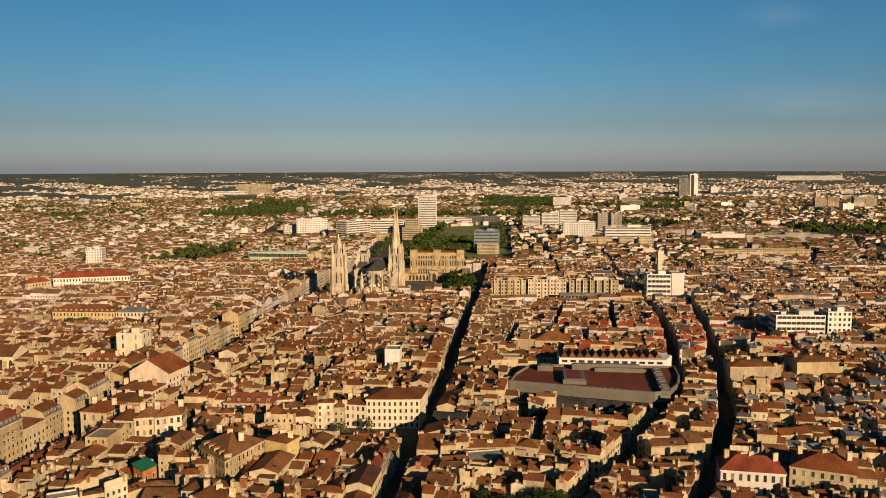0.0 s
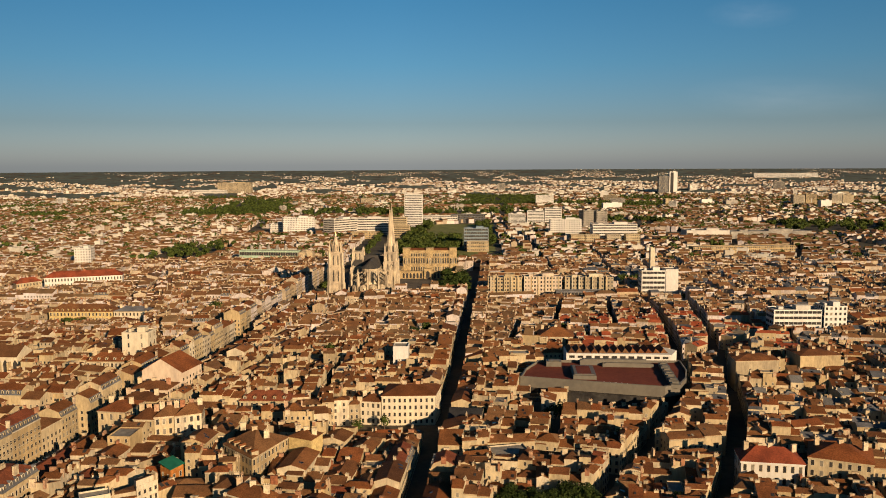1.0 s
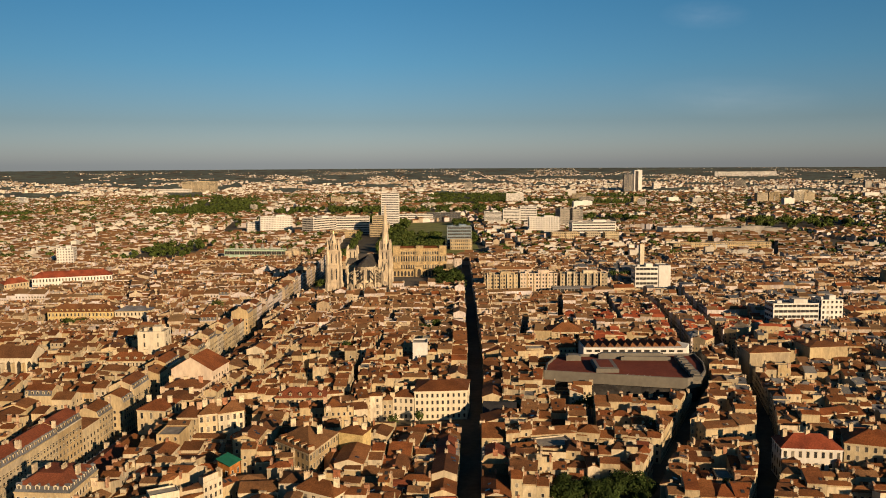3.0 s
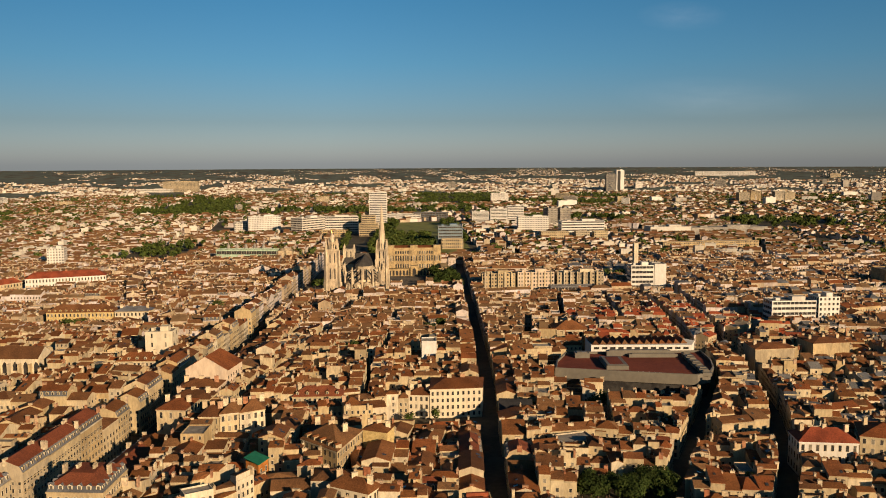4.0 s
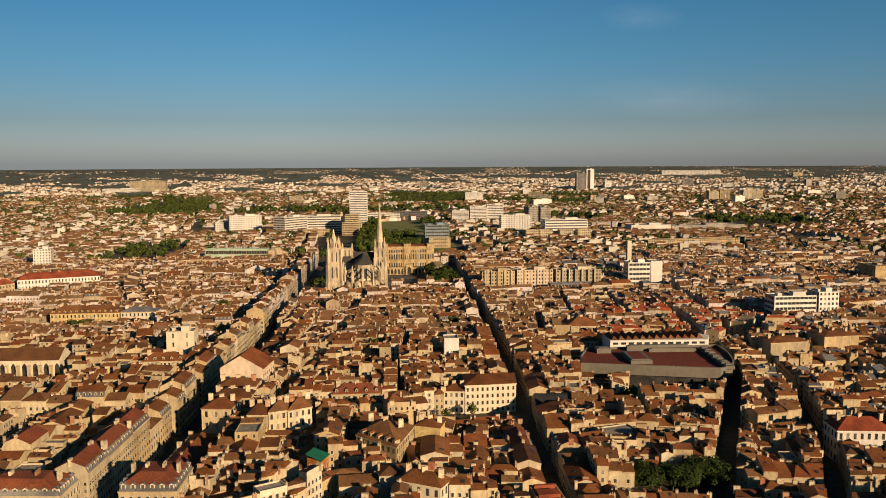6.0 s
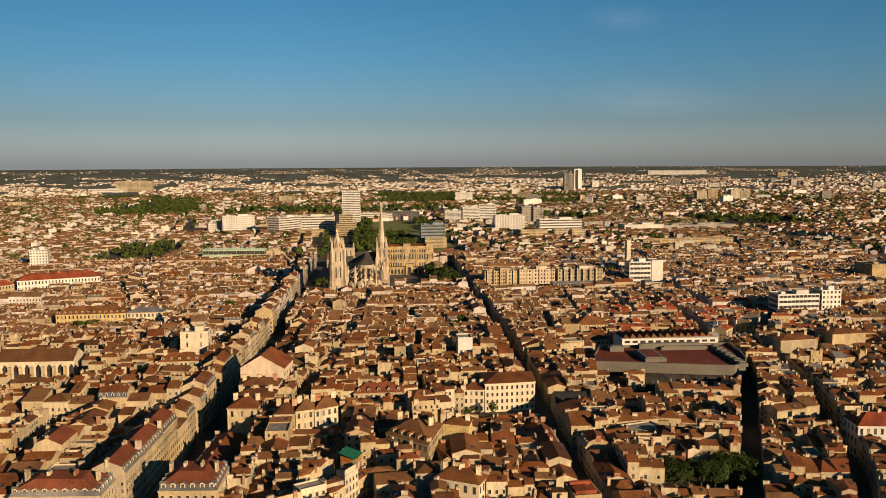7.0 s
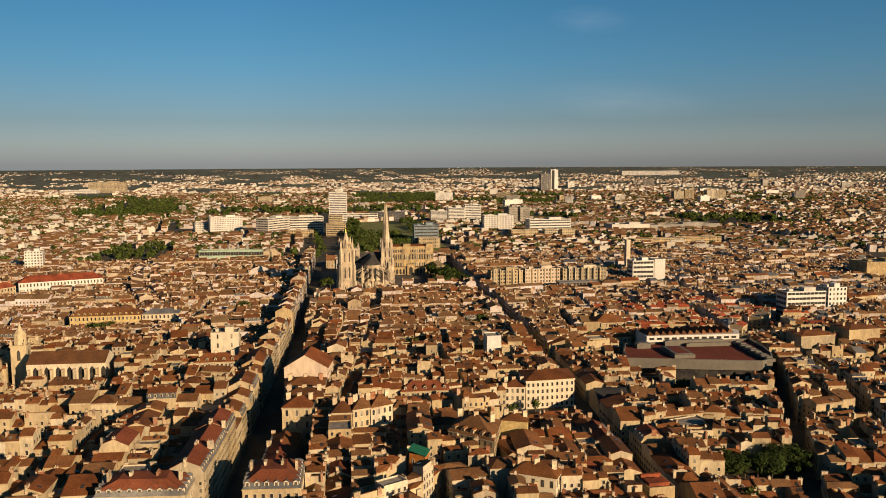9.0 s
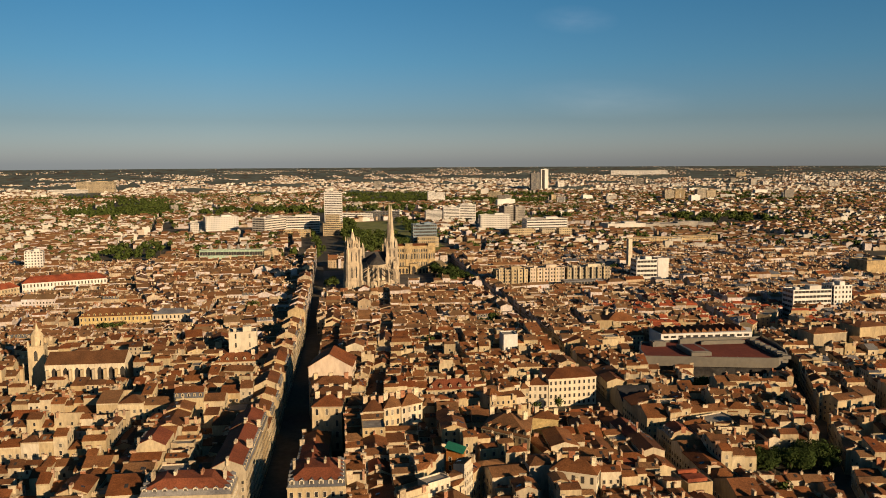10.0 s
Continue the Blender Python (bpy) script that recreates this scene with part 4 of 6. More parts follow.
# ---- landmark buildings ----
M_PALE = surface("pale_cathedral_stone", [(0.43, 0.35, 0.245), (0.47, 0.39, 0.28), (0.39, 0.31, 0.215)], "object", 0.5, 0.15, (1, 1, 0.4), dirt=0.5, contrast=0.5)
M_SLATEROOF = surface("dark_slate", [(0.03, 0.03, 0.033)], "object", 1.0, 0.1, rough=0.8)
M_CREAM = surface("cream_white_render", [(0.47, 0.41, 0.31)], "object", 0.7, 0.1, (1, 1, 0.4), dirt=0.2, contrast=0.2)
M_REDROOF = surface("red_brown_roof_deck", [(0.13, 0.036, 0.023)], "object", 0.5, 0.06, dirt=0.3, contrast=0.25)
M_REDTILE = surface("red_clay_tiles", [(0.21, 0.05, 0.024), (0.25, 0.066, 0.03), (0.18, 0.045, 0.022)], "object", 1.4, 0.1)
M_GREENNET = surface("green_sheet", [(0.012, 0.12, 0.075)], "object", 0.8, 0.3, dirt=0.25, contrast=0.2)
M_ORANGE = surface("orange_render", [(0.36, 0.14, 0.035)], "object", 0.8, 0.3, dirt=0.25)
M_YELLOW = surface("yellow_render", [(0.44, 0.33, 0.15)], "object", 0.8, 0.3, dirt=0.25)
M_DARKSLATE = surface("weathered_dark_slate", [(0.055, 0.05, 0.046)], "object", 1.0, 0.1, dirt=0.45, rough=0.7)
M_OCHRE = surface("ochre_facade", [(0.36, 0.265, 0.14)], "object", 0.8, 0.2)
M_COPPER = surface("green_glazed_facade", [(0.27, 0.37, 0.28), (0.31, 0.40, 0.31)], "object", 0.6, 0.2, rough=0.3, dirt=0.2)
M_BLUEGLASS = surface("grey_blue_glass", [(0.16, 0.20, 0.23)], "object", 0.3, 0.1, rough=0.2, bump=0, dirt=0.2)
M_GOLD = surface("gilded_metal", [(0.75, 0.5, 0.12)], "object", 2, 1, rough=0.3, metal=1.0, dirt=0.2)
M_PINK = surface("pink_beige_render", [(0.44, 0.35, 0.27)], "object", 0.6, 0.15, (1, 1, 0.4), dirt=0.2, contrast=0.2)
M_LAWN = surface("lawn", [(0.15, 0.17, 0.05), (0.19, 0.19, 0.07)], "noise", 0.5, 0.05, bump=0)
M_PAVING = surface("stone_paving", [(0.10, 0.088, 0.075), (0.13, 0.115, 0.095)], "noise", 0.4, 0.05)


def rect(cx, cy, sx, sy, ang=0.0):
    c, s = math.cos(ang), math.sin(ang)
    return [(cx + c * x - s * y, cy + s * x + c * y) for x, y in ((-sx / 2, -sy / 2), (sx / 2, -sy / 2), (sx / 2, sy / 2), (-sx / 2, sy / 2))]


def ring_windows(acc, ring, z0, h, every, wide, sides=None):
    """A row of panes in shallow surrounds round a ring of walls."""
    n = len(ring)
    w = []
    for i in range(n):
        if sides and i not in sides:
            continue
        a, b = ring[i], ring[(i + 1) % n]
        ln = math.hypot(b[0] - a[0], b[1] - a[1])
        k = max(1, int(ln / every))
        ang = math.atan2(b[1] - a[1], b[0] - a[0])
        for j in range(k):
            x, y = lerp(a, b, (j + 0.5) / k)
            w.append((x, y, z0, ang, min(wide, ln / k * 0.92), h))
    join_windows(acc, w)


def modern(name, cx, cy, sx, sy, h, ang, floors, style, wall, label, category="building", plant=True, z=0.0, every=3.0, wide=1.6):
    """A flat-roofed building: walls, parapet, roof deck, plant room, and a row of windows for each storey."""
    ob = thing(name, cx, cy, z, label, category)
    ring = rect(cx, cy, sx, sy, ang)
    w = Acc()
    w.prism(ring, z - 1, z + h, 0, False)
    ins = rect(cx, cy, sx - 0.8, sy - 0.8, ang)
    w.solid([(x, y, z + h) for x, y in ring] + [(x, y, z + h) for x, y in ins] + [(x, y, z + h - 0.7) for x, y in ins],
            [(i, (i + 1) % 4, 4 + (i + 1) % 4, 4 + i) for i in range(4)] + [(4 + i, 4 + (i + 1) % 4, 8 + (i + 1) % 4, 8 + i) for i in range(4)])
    part("wall", w, wall, ob)
    r = Acc()
    r.poly([(x, y, z + h - 0.7) for x, y in ins])
    part("roof", r, M_CONC, ob)
    if plant:
        p = Acc()
        c, s = math.cos(ang), math.sin(ang)
        p.box(cx + c * sx * .15, cy + s * sx * .15, z + h - 0.7, sx * 0.3, sy * 0.45, 3.2, ang)
        part("plant_room", p, wall, ob)
        p = Acc()
        p.box(cx - c * sx * .3, cy - s * sx * .3, z + h - 0.7, sx * 0.1, sy * 0.3, 2.0, ang)
        part("lift_housing", p, wall, ob)
    fh = h / floors
    for f in range(floors if style != "none" else 0):
        a = Acc()
        zz = z + f * fh + fh * 0.28
        if style == "bands":
            for i in range(4):
                p, q = ring[i], ring[(i + 1) % 4]
                ln = math.hypot(q[0] - p[0], q[1] - p[1])
                nx, ny = (q[1] - p[1]) / ln, -(q[0] - p[0]) / ln
                e = 0.8 / ln
                u, v = lerp(p, q, e), lerp(p, q, 1 - e)
                a.poly([(u[0] + nx * .05, u[1] + ny * .05, zz), (v[0] + nx * .05, v[1] + ny * .05, zz), (v[0] + nx * .05, v[1] + ny * .05, zz + fh * .48), (u[0] + nx * .05, u[1] + ny * .05, zz + fh * .48)], 1)
                k = max(2, int(ln / 3.5))
                for j in range(k + 1):
                    m = lerp(u, v, j / k)
                    a.box(m[0] + nx * .08, m[1] + ny * .08, zz, 0.25, 0.2, fh * .48, math.atan2(ny, nx) + math.pi / 2, 0)
        else:
            ring_windows(a, ring, zz, fh * 0.5, every, wide)
        part("window_band", a, [M_FRAME if wall is not M_WHITE else M_WHITE, M_GLASS], ob, "", "stuff")
    return ob


def long_house(name, ring, h, up, wall, roof, label, floors=3, dorm=False, category="building", every=3.0):
    """A long hipped building over four corners, first side to the street, with a row of windows for each storey."""
    ring = ccw(ring)
    cx, cy = centre(ring)
    ob = thing(name, cx, cy, 0, label, category)
    w, r = Acc(), Acc()
    w.prism(ring, 0, h, 0, False)
    cornice = Acc()
    cornice.prism(inset(ring, -0.4), h - 0.5, h, 0, True, None, True)
    m1, m0 = lerp(ring[1], ring[2], 0.5), lerp(ring[3], ring[0], 0.5)
    ln = math.hypot(m1[0] - m0[0], m1[1] - m0[1])
    sp = math.hypot(ring[1][0] - ring[2][0], ring[1][1] - ring[2][1]) / 2
    e = min(0.45, sp / ln)
    q = [(x, y, h + 0.25) for x, y in inset(ring, -0.5)]
    a0, a1 = (*lerp(m0, m1, e), h + up), (*lerp(m1, m0, e), h + up)
    roof_slab(r, [(q[0], q[1], a1, a0), (q[2], q[3], a0, a1), (q[1], q[2], a1), (q[3], q[0], a0)])
    part("wall", w, wall, ob)
    part("cornice", cornice, wall, ob)
    part("roof", r, roof, ob)
    for f in range(floors):
        a = Acc()
        ring_windows(a, ring, h / floors * (f + 0.25), h / floors * 0.52, every, 1.15)
        part("window_row", a, [M_FRAME, M_GLASS], ob, "", "stuff")
    if dorm:
        a, b = ring[0], ring[1]
        ln = math.hypot(b[0] - a[0], b[1] - a[1])
        k = int(ln / 4.2)
        ang = math.atan2(-(b[0] - a[0]), b[1] - a[1])
        for j in range(k):
            x, y = lerp(a, b, (j + 0.5) / k)
            d = Acc()
            dormer(d, x - math.cos(ang) * 0.8, y - math.sin(ang) * 0.8, h + 0.3, ang, 1.5, 1.8, 3.0)
            part("dormer", d, [wall, roof, M_GLASS], ob)
    for t in (0.12, 0.5, 0.88):
        c = Acc()
        x, y = lerp(m0, m1, t)
        stack(c, x, y, h + up - 0.4, 0.3, rng, 2.2, 1.6)
        part("chimney", c, M_BRICK, ob)
    return ob


# -- cathedral, with its free-standing bell tower --
def pinnacle(acc, x, y, z, r, h):
    acc.box(x, y, z, r * 2, r * 2, h * 0.45)
    acc.cone(x, y, z + h * 0.45, z + h, r * 1.3, 0.02, 4, 0, math.pi / 4)


def lancet(acc, x, y, z, ang, w, h, mi=0):
    """A pointed opening, dark, set on a wall that looks along ang."""
    c, s = math.cos(ang), math.sin(ang)

    def at(u, v):
        return (x - s * u + c * 0.06, y + c * u + s * 0.06, z + v)
    acc.poly([at(-w / 2, 0), at(w / 2, 0), at(w / 2, h * .75), at(w * .25, h * .92), at(0, h), at(-w * .25, h * .92), at(-w / 2, h * .75)], mi)


def bell_tower(x, y):
    ob = thing("bell_tower", x, y, 0, "pale stone Gothic bell tower with truncated spire and gilded statue", "tower")
    a = Acc()
    tur = radians(8)
    for z0, z1, s in ((0, 20, 13.2), (20, 36, 12.6), (36, 50, 11.8)):
        a.box(x, y, z0, s, s, z1 - z0, tur)
        a.box(x, y, z1 - 0.7, s + 0.9, s + 0.9, 0.7, tur)
    a.box(x, y, 50, 12.2, 12.2, 1.2, tur)
    part("shaft", a, M_PALE, ob)
    for k in range(4):
        b = Acc()
        t = tur + math.pi / 4 + k * math.pi / 2
        for z0, z1, rr, ss in ((0, 19, 9.6, 3.0), (19, 35, 9.1, 2.5), (35, 50, 8.6, 2.0)):
            b.box(x + rr * math.cos(t), y + rr * math.sin(t), z0, ss, ss, z1 - z0, t)
        pinnacle(b, x + 7.9 * math.cos(t), y + 7.9 * math.sin(t), 50, 0.9, 12)
        part("buttress", b, M_PALE, ob)
        w = Acc()
        t = tur + k * math.pi / 2
        for z0, hh, s in ((22, 11.5, 12.6), (38, 10, 11.8), (5, 9, 13.2)):
            for o in (-2.2, 2.2):
                lancet(w, x + s / 2 * math.cos(t) - o * math.sin(t), y + s / 2 * math.sin(t) + o * math.cos(t), z0, t, 1.1, hh)
        part("belfry_opening", w, M_GLASS, ob)
    o = Acc()
    o.cone(x, y, 51, 57, 4.6, 4.3, 8, 0, tur)
    o.cone(x, y, 57, 57.8, 4.8, 4.8, 8, 0, tur)
    for k in range(8):
        t = tur + k * math.pi / 4
        pinnacle(o, x + 4.6 * math.cos(t), y + 4.6 * math.sin(t), 55, 0.45, 7)
    part("octagon", o, M_PALE, ob)
    w = Acc()
    for k in range(8):
        t = tur + (k + 0.5) * math.pi / 4
        lancet(w, x + 4.25 * math.cos(t), y + 4.25 * math.sin(t), 51.8, t, 0.9, 4.6)
    part("octagon_opening", w, M_GLASS, ob)
    s = Acc()
    s.cone(x, y, 57.6, 66, 3.4, 0.9, 8, 0, tur)
    s.cone(x, y, 66, 66.6, 1.2, 1.2, 8)
    part("spire", s, M_PALE, ob)
    f = Acc()
    f.cone(x, y, 66.6, 68.6, 0.6, 0.35, 8)
    f.cone(x, y, 68.6, 69.4, 0.35, 0.12, 8)
    part("statue", f, M_GOLD, ob, "gilded statue as a plain shape")


bell_tower(-66.5, 783)

cath = thing("cathedral", -40, 850, 0, "pale limestone Gothic cathedral with flying buttresses and twin spires", "cathedral")
CX = -39.0
a = Acc()
apse = [(CX + 9 * math.cos(t), 832 + 9 * math.sin(t)) for t in [math.pi + k * math.pi / 6 for k in range(7)]]
nave = apse + [(CX + 9, 872), (CX - 9, 872)]
a.prism(nave, 0, 28, 0, True)
a.prism(inset(nave, -0.5), 27, 28.4, 0, True, None, True)
part("choir_wall", a, M_PALE, cath)
a = Acc()
amb = [(CX + 18 * math.cos(t), 832 + 18 * math.sin(t)) for t in [math.pi + k * math.pi / 6 for k in range(7)]]
a.prism(amb + [(CX + 18, 858), (CX - 18, 858)], 0, 12, 0, True)
for k in range(6):
    t = math.pi + (k + 0.5) * math.pi / 6
    a.cone(CX + 19 * math.cos(t), 832 + 19 * math.sin(t), 0, 11, 4.6, 4.4, 8)
    a.cone(CX + 19 * math.cos(t), 832 + 19 * math.sin(t), 11, 13.5, 4.8, 0.3, 8)
part("ambulatory", a, M_PALE, cath)
r = Acc()
q = [(x, y, 28.4) for x, y in inset(nave, -0.8)]
ap, bk = (CX, 833, 36.5), (CX, 872, 36.5)
for k in range(6):
    roof_slab(r, [(q[k], q[k + 1], ap)])
roof_slab(r, [(q[6], q[7], bk, ap), (q[8], q[0], ap, bk)])
part("choir_roof", r, M_DARKSLATE, cath, "dark slate roof")
a = Acc()
a.box(CX, 912, 0, 17, 80, 22)
part("nave_wall", a, M_PALE, cath)
r = Acc()
roof_slab(r, [((CX + 9, 872, 22), (CX + 9, 952, 22), (CX, 952, 27), (CX, 872, 27)), ((CX - 9, 952, 22), (CX - 9, 872, 22), (CX, 872, 27), (CX, 952, 27))])
part("nave_roof", r, M_DARKSLATE, cath)
w = Acc()
for k in range(6):
    t = math.pi + (k + 0.5) * math.pi / 6
    lancet(w, CX + 8.75 * math.cos(t), 832 + 8.75 * math.sin(t), 14, t, 1.9, 12)
    for o in (-0.09, 0.09):
        lancet(w, CX + 23.5 * math.cos(t + o), 832 + 23.5 * math.sin(t + o), 3, t + o, 1.2, 7)
for side in (-1, 1):
    for k in range(4):
        lancet(w, CX + side * 9.05, 838 + k * 6.2, 14, 0 if side > 0 else math.pi, 3.0, 12)
part("choir_windows", w, M_GLASS, cath)


def flyer(px, py, qx, qy):
    """A buttress pier with a pinnacle and two arms that reach up to the wall."""
    b = Acc()
    ang = math.atan2(qy - py, qx - px)
    b.box(px, py, 0, 3.2, 1.5, 21, ang)
    b.box(px, py, 21, 2.2, 1.3, 2.5, ang)
    pinnacle(b, px, py, 23.5, 0.65, 6)
    nx, ny = -math.sin(ang) * 0.45, math.cos(ang) * 0.45
    for z0, z1 in ((18.5, 25.0), (13.0, 19.0)):
        vs = []
        for t, lo in ((0, 1.7), (0.35, 0.7), (0.7, 0.75), (1, 1.2)):
            x, y, z = px + (qx - px) * t, py + (qy - py) * t, z0 + (z1 - z0) * (t ** 0.8)
            for sgn in (-1, 1):
                vs += [(x + sgn * nx, y + sgn * ny, z), (x + sgn * nx, y + sgn * ny, z - lo)]
        fs = []
        for k in range(3):
            i = k * 4
            fs += [(i, i + 4, i + 6, i + 2), (i + 1, i + 3, i + 7, i + 5), (i, i + 1, i + 5, i + 4), (i + 2, i + 6, i + 7, i + 3)]
        b.solid(vs, fs)
    part("flying_buttress", b, M_PALE, cath)


for k in range(7):
    t = math.pi + k * math.pi / 6
    flyer(CX + 20.5 * math.cos(t), 832 + 20.5 * math.sin(t), CX + 9 * math.cos(t), 832 + 9 * math.sin(t))
for side in (-1, 1):
    for k in range(3):
        flyer(CX + side * 20.5, 839 + 6.5 * k, CX + side * 9, 839 + 6.5 * k)
a = Acc()
a.box(CX, 866, 0, 44, 15, 27)
part("transept_wall", a, M_PALE, cath)
r = Acc()
roof_slab(r, [((CX - 22, 858, 27), (CX + 22, 858, 27), (CX + 22, 866, 37.5), (CX - 22, 866, 37.5)), ((CX + 22, 874, 27), (CX - 22, 874, 27), (CX - 22, 866, 37.5), (CX + 22, 866, 37.5))])
part("transept_roof", r, M_DARKSLATE, cath)


def transept_tower(x, y, spire):
    """A square Gothic tower with stepped corner buttresses, and an octagonal crocketed spire over the taller ones."""
    b = Acc()
    b.box(x, y, 0, 12.0, 11.0, 22)
    b.box(x, y, 22, 11.2, 10.4, 20)
    for z in (21.4, 31.5, 41.4):
        b.box(x, y, z, 12.3, 11.5, 0.7)
    for sx in (-1, 1):
        for sy in (-1, 1):
            b.box(x + sx * 6.0, y + sy * 5.4, 0, 3.4, 3.4, 16)
            b.box(x + sx * 5.8, y + sy * 5.2, 16, 2.6, 2.6, 16)
            b.box(x + sx * 5.4, y + sy * 4.9, 32, 1.9, 1.9, 10)
            pinnacle(b, x + sx * 5.2, y + sy * 4.7, 42, 0.85, 10.5 if spire else 5)
    tw = part("transept_tower", b, M_PALE, cath)
    w = Acc()
    for k in range(4):
        t = k * math.pi / 2
        for o in (-2.2, 2.2):
            for z, hh in ((23.5, 7), (32.8, 8), (8, 10)):
                d = 6.05 if z < 20 else 5.65
                d = d if k % 2 == 0 else d - 0.4 - (0.1 if z < 20 else 0)
                lancet(w, x + d * math.cos(t) - o * math.sin(t), y + d * math.sin(t) + o * math.cos(t), z, t, 1.1, hh)
    part("belfry_opening", w, M_GLASS, tw)
    if spire:
        s = Acc()
        s.cone(x, y, 42, 50, 4.2, 3.8, 8, 0, math.pi / 8)
        s.cone(x, y, 50, 50.7, 4.2, 4.2, 8, 0, math.pi / 8)
        s.cone(x, y, 50.7, 91, 3.4, 0.14, 8, 0, math.pi / 8)
        for z in (57, 64, 71, 78):
            r2 = 3.4 * (91 - z) / 40.3 + 0.18
            s.cone(x, y, z, z + 0.5, r2, r2 - .05, 8, 0, math.pi / 8)
        for k in range(8):
            t = k * math.pi / 4 + math.pi / 8
            for z in range(53, 88, 3):
                r2 = 3.4 * (91 - z) / 40.3 + 0.1
                s.box(x + r2 * math.cos(t), y + r2 * math.sin(t), z, 0.4, 0.4, 0.6, t)
        part("spire", s, M_PALE, tw)
        w = Acc()
        for k in range(8):
            t = (k + 0.5) * math.pi / 4 + math.pi / 8
            lancet(w, x + 3.75 * math.cos(t), y + 3.75 * math.sin(t), 43, t, 0.8, 6)
        part("spire_opening", w, M_GLASS, tw)


transept_tower(-20.5, 860, True)
transept_tower(-20.5, 881, True)
transept_tower(CX - 17, 868, False)

# the cathedral square and the court of the town hall
sq = Acc()
sq.poly([(x, y, 0.012) for x, y in ((-96, 752), (64, 752), (66, 996), (-92, 996))])
lone("square", sq, M_PAVING, "grey stone paving of the cathedral square", "paving", "structure")
palace = thing("town_hall", 15, 1005, 0, "long yellow limestone palace with rows of tall windows", "palace")
ring = rect(15, 1005, 66, 16, 0)
a = Acc()
a.prism(ring, 0, 29, 0, True)
for z in (10.4, 27.6):
    a.prism(inset(ring, -0.7), z, z + 0.9, 0, True, None, True)
for k in range(23):
    a.box(-18 + 66 * k / 22, 996.8, 11.3, 0.6, 0.5, 15.3)
part("wall", a, M_OCHRE, palace)
r = Acc()
q = [(x, y, 29.2) for x, y in inset(ring, -0.4)]
a0, a1 = (-12, 1005, 31.4), (42, 1005, 31.4)
roof_slab(r, [(q[0], q[1], a1, a0), (q[2], q[3], a0, a1), (q[1], q[2], a1), (q[3], q[0], a0)])
part("roof", r, M_ROOF, palace)
for z, hh in ((12.6, 6.6), (21.4, 3.6), (3, 5.4)):
    a = Acc()
    ring_windows(a, ring, z, hh, 3.0, 1.6, (0, 1, 3))
    part("window_row", a, [M_FRAME, M_GLASS], palace, "", "stuff")
for px in (-14, 15, 44):
    a = Acc()
    a.box(px, 1000, 0, 9, 8, 31.5)
    a.box(px, 1000, 31.5, 9.6, 8.6, 0.6)
    part("pavilion", a, M_OCHRE, palace)
    a = Acc()
    ring_windows(a, rect(px, 1000, 9, 8, 0), 12.6, 6.6, 3, 1.5)
    part("window_row", a, [M_FRAME, M_GLASS], palace, "", "stuff")
for px in (-22, 52):
    a = Acc()
    a.box(px, 972, 0, 9, 44, 10)
    part("court_wing", a, M_OCHRE, palace)
# the arcaded screen that closes its court toward the square
a = Acc()
a.box(15, 953, 0, 66, 5, 9)
a.prism(rect(15, 953, 67.2, 6.2), 8.2, 9, 0, True, None, True)
a.box(15, 952, 0, 9, 8, 12.5)
part("court_screen", a, M_OCHRE, palace)
for k in range(15):
    if k != 7:
        a = Acc()
        lancet(a, -14 + 58 * k / 14, 950.4, 0.6, -math.pi / 2, 2.4, 6.4)
        part("arch", a, M_GLASS, palace, "dark round arch of the arcade")
a = Acc()
lancet(a, 15, 947.9, 0.3, -math.pi / 2, 4.2, 9.5)
part("gateway", a, M_GLASS, palace)

# -- shopping hall --
mall = thing("shopping_hall", 140, 455, 0, "large modern hall with a red-brown flat roof and grey fascia", "building")
RIM = [(94, 452), (130, 442), (158, 434.5), (171, 431.5), (180, 436), (187, 449), (192, 467), (194, 490), (107, 490), (98, 470)]
a = Acc()
a.prism(inset(RIM, 2.2), 0, 9.2, 0, True)
part("wall", a, M_GLASS, mall, "dark glass walls in the shade")
a = Acc()
a.prism(RIM, 8.8, 14.8, 0, False, None, True)
ri = inset(RIM, 0.9)
n = len(RIM)
a.solid([(x, y, 14.8) for x, y in RIM] + [(x, y, 15.0) for x, y in ri] + [(x, y, 13.4) for x, y in ri], [(i, (i + 1) % n, n + (i + 1) % n, n + i) for i in range(n)] + [(n + i, n + (i + 1) % n, 2 * n + (i + 1) % n, 2 * n + i) for i in range(n)])
part("fascia", a, M_METAL, mall, "smooth grey metal fascia")
a = Acc()
a.poly([(x, y, 13.5) for x, y in ri])
part("roof_deck", a, M_REDROOF, mall, "red-brown roof deck")
for nm, pts, z0, z1 in (("skylight_frame", rect(131, 462, 13, 24, -0.05), 13.5, 15.8), ("plant_screen", rect(152, 484, 40, 3, -0.03), 13.5, 16.8), ("plant_screen", rect(160, 479, 30, 2, -0.06), 13.5, 15.6), ("stair_house", rect(116, 482, 9, 6, -0.05), 13.5, 16.6)):
    a = Acc()
    a.prism(pts, z0, z1, 0, True)
    a.prism(inset(pts, 1.6), z1, z1 + 0.4, 0, True)
    part(nm, a, M_METAL, mall)
a = Acc()
a.prism(rect(131, 462, 8, 18, -0.05), 15.8, 16.25, 0, True)
part("skylight", a, M_REDROOF, mall)
for k in range(7):
    a = Acc()
    a.box(177.5 + 0.6 * k, 436 + 7.2 * k, 13.5, 5.2, 6.2, 2.0 + 0.3 * (k % 2), -0.12)
    a.box(177.5 + 0.6 * k, 436 + 7.2 * k, 15.5, 3.4, 1.2, 0.8, -0.12)
    part("air_handler", a, M_METAL, mall)
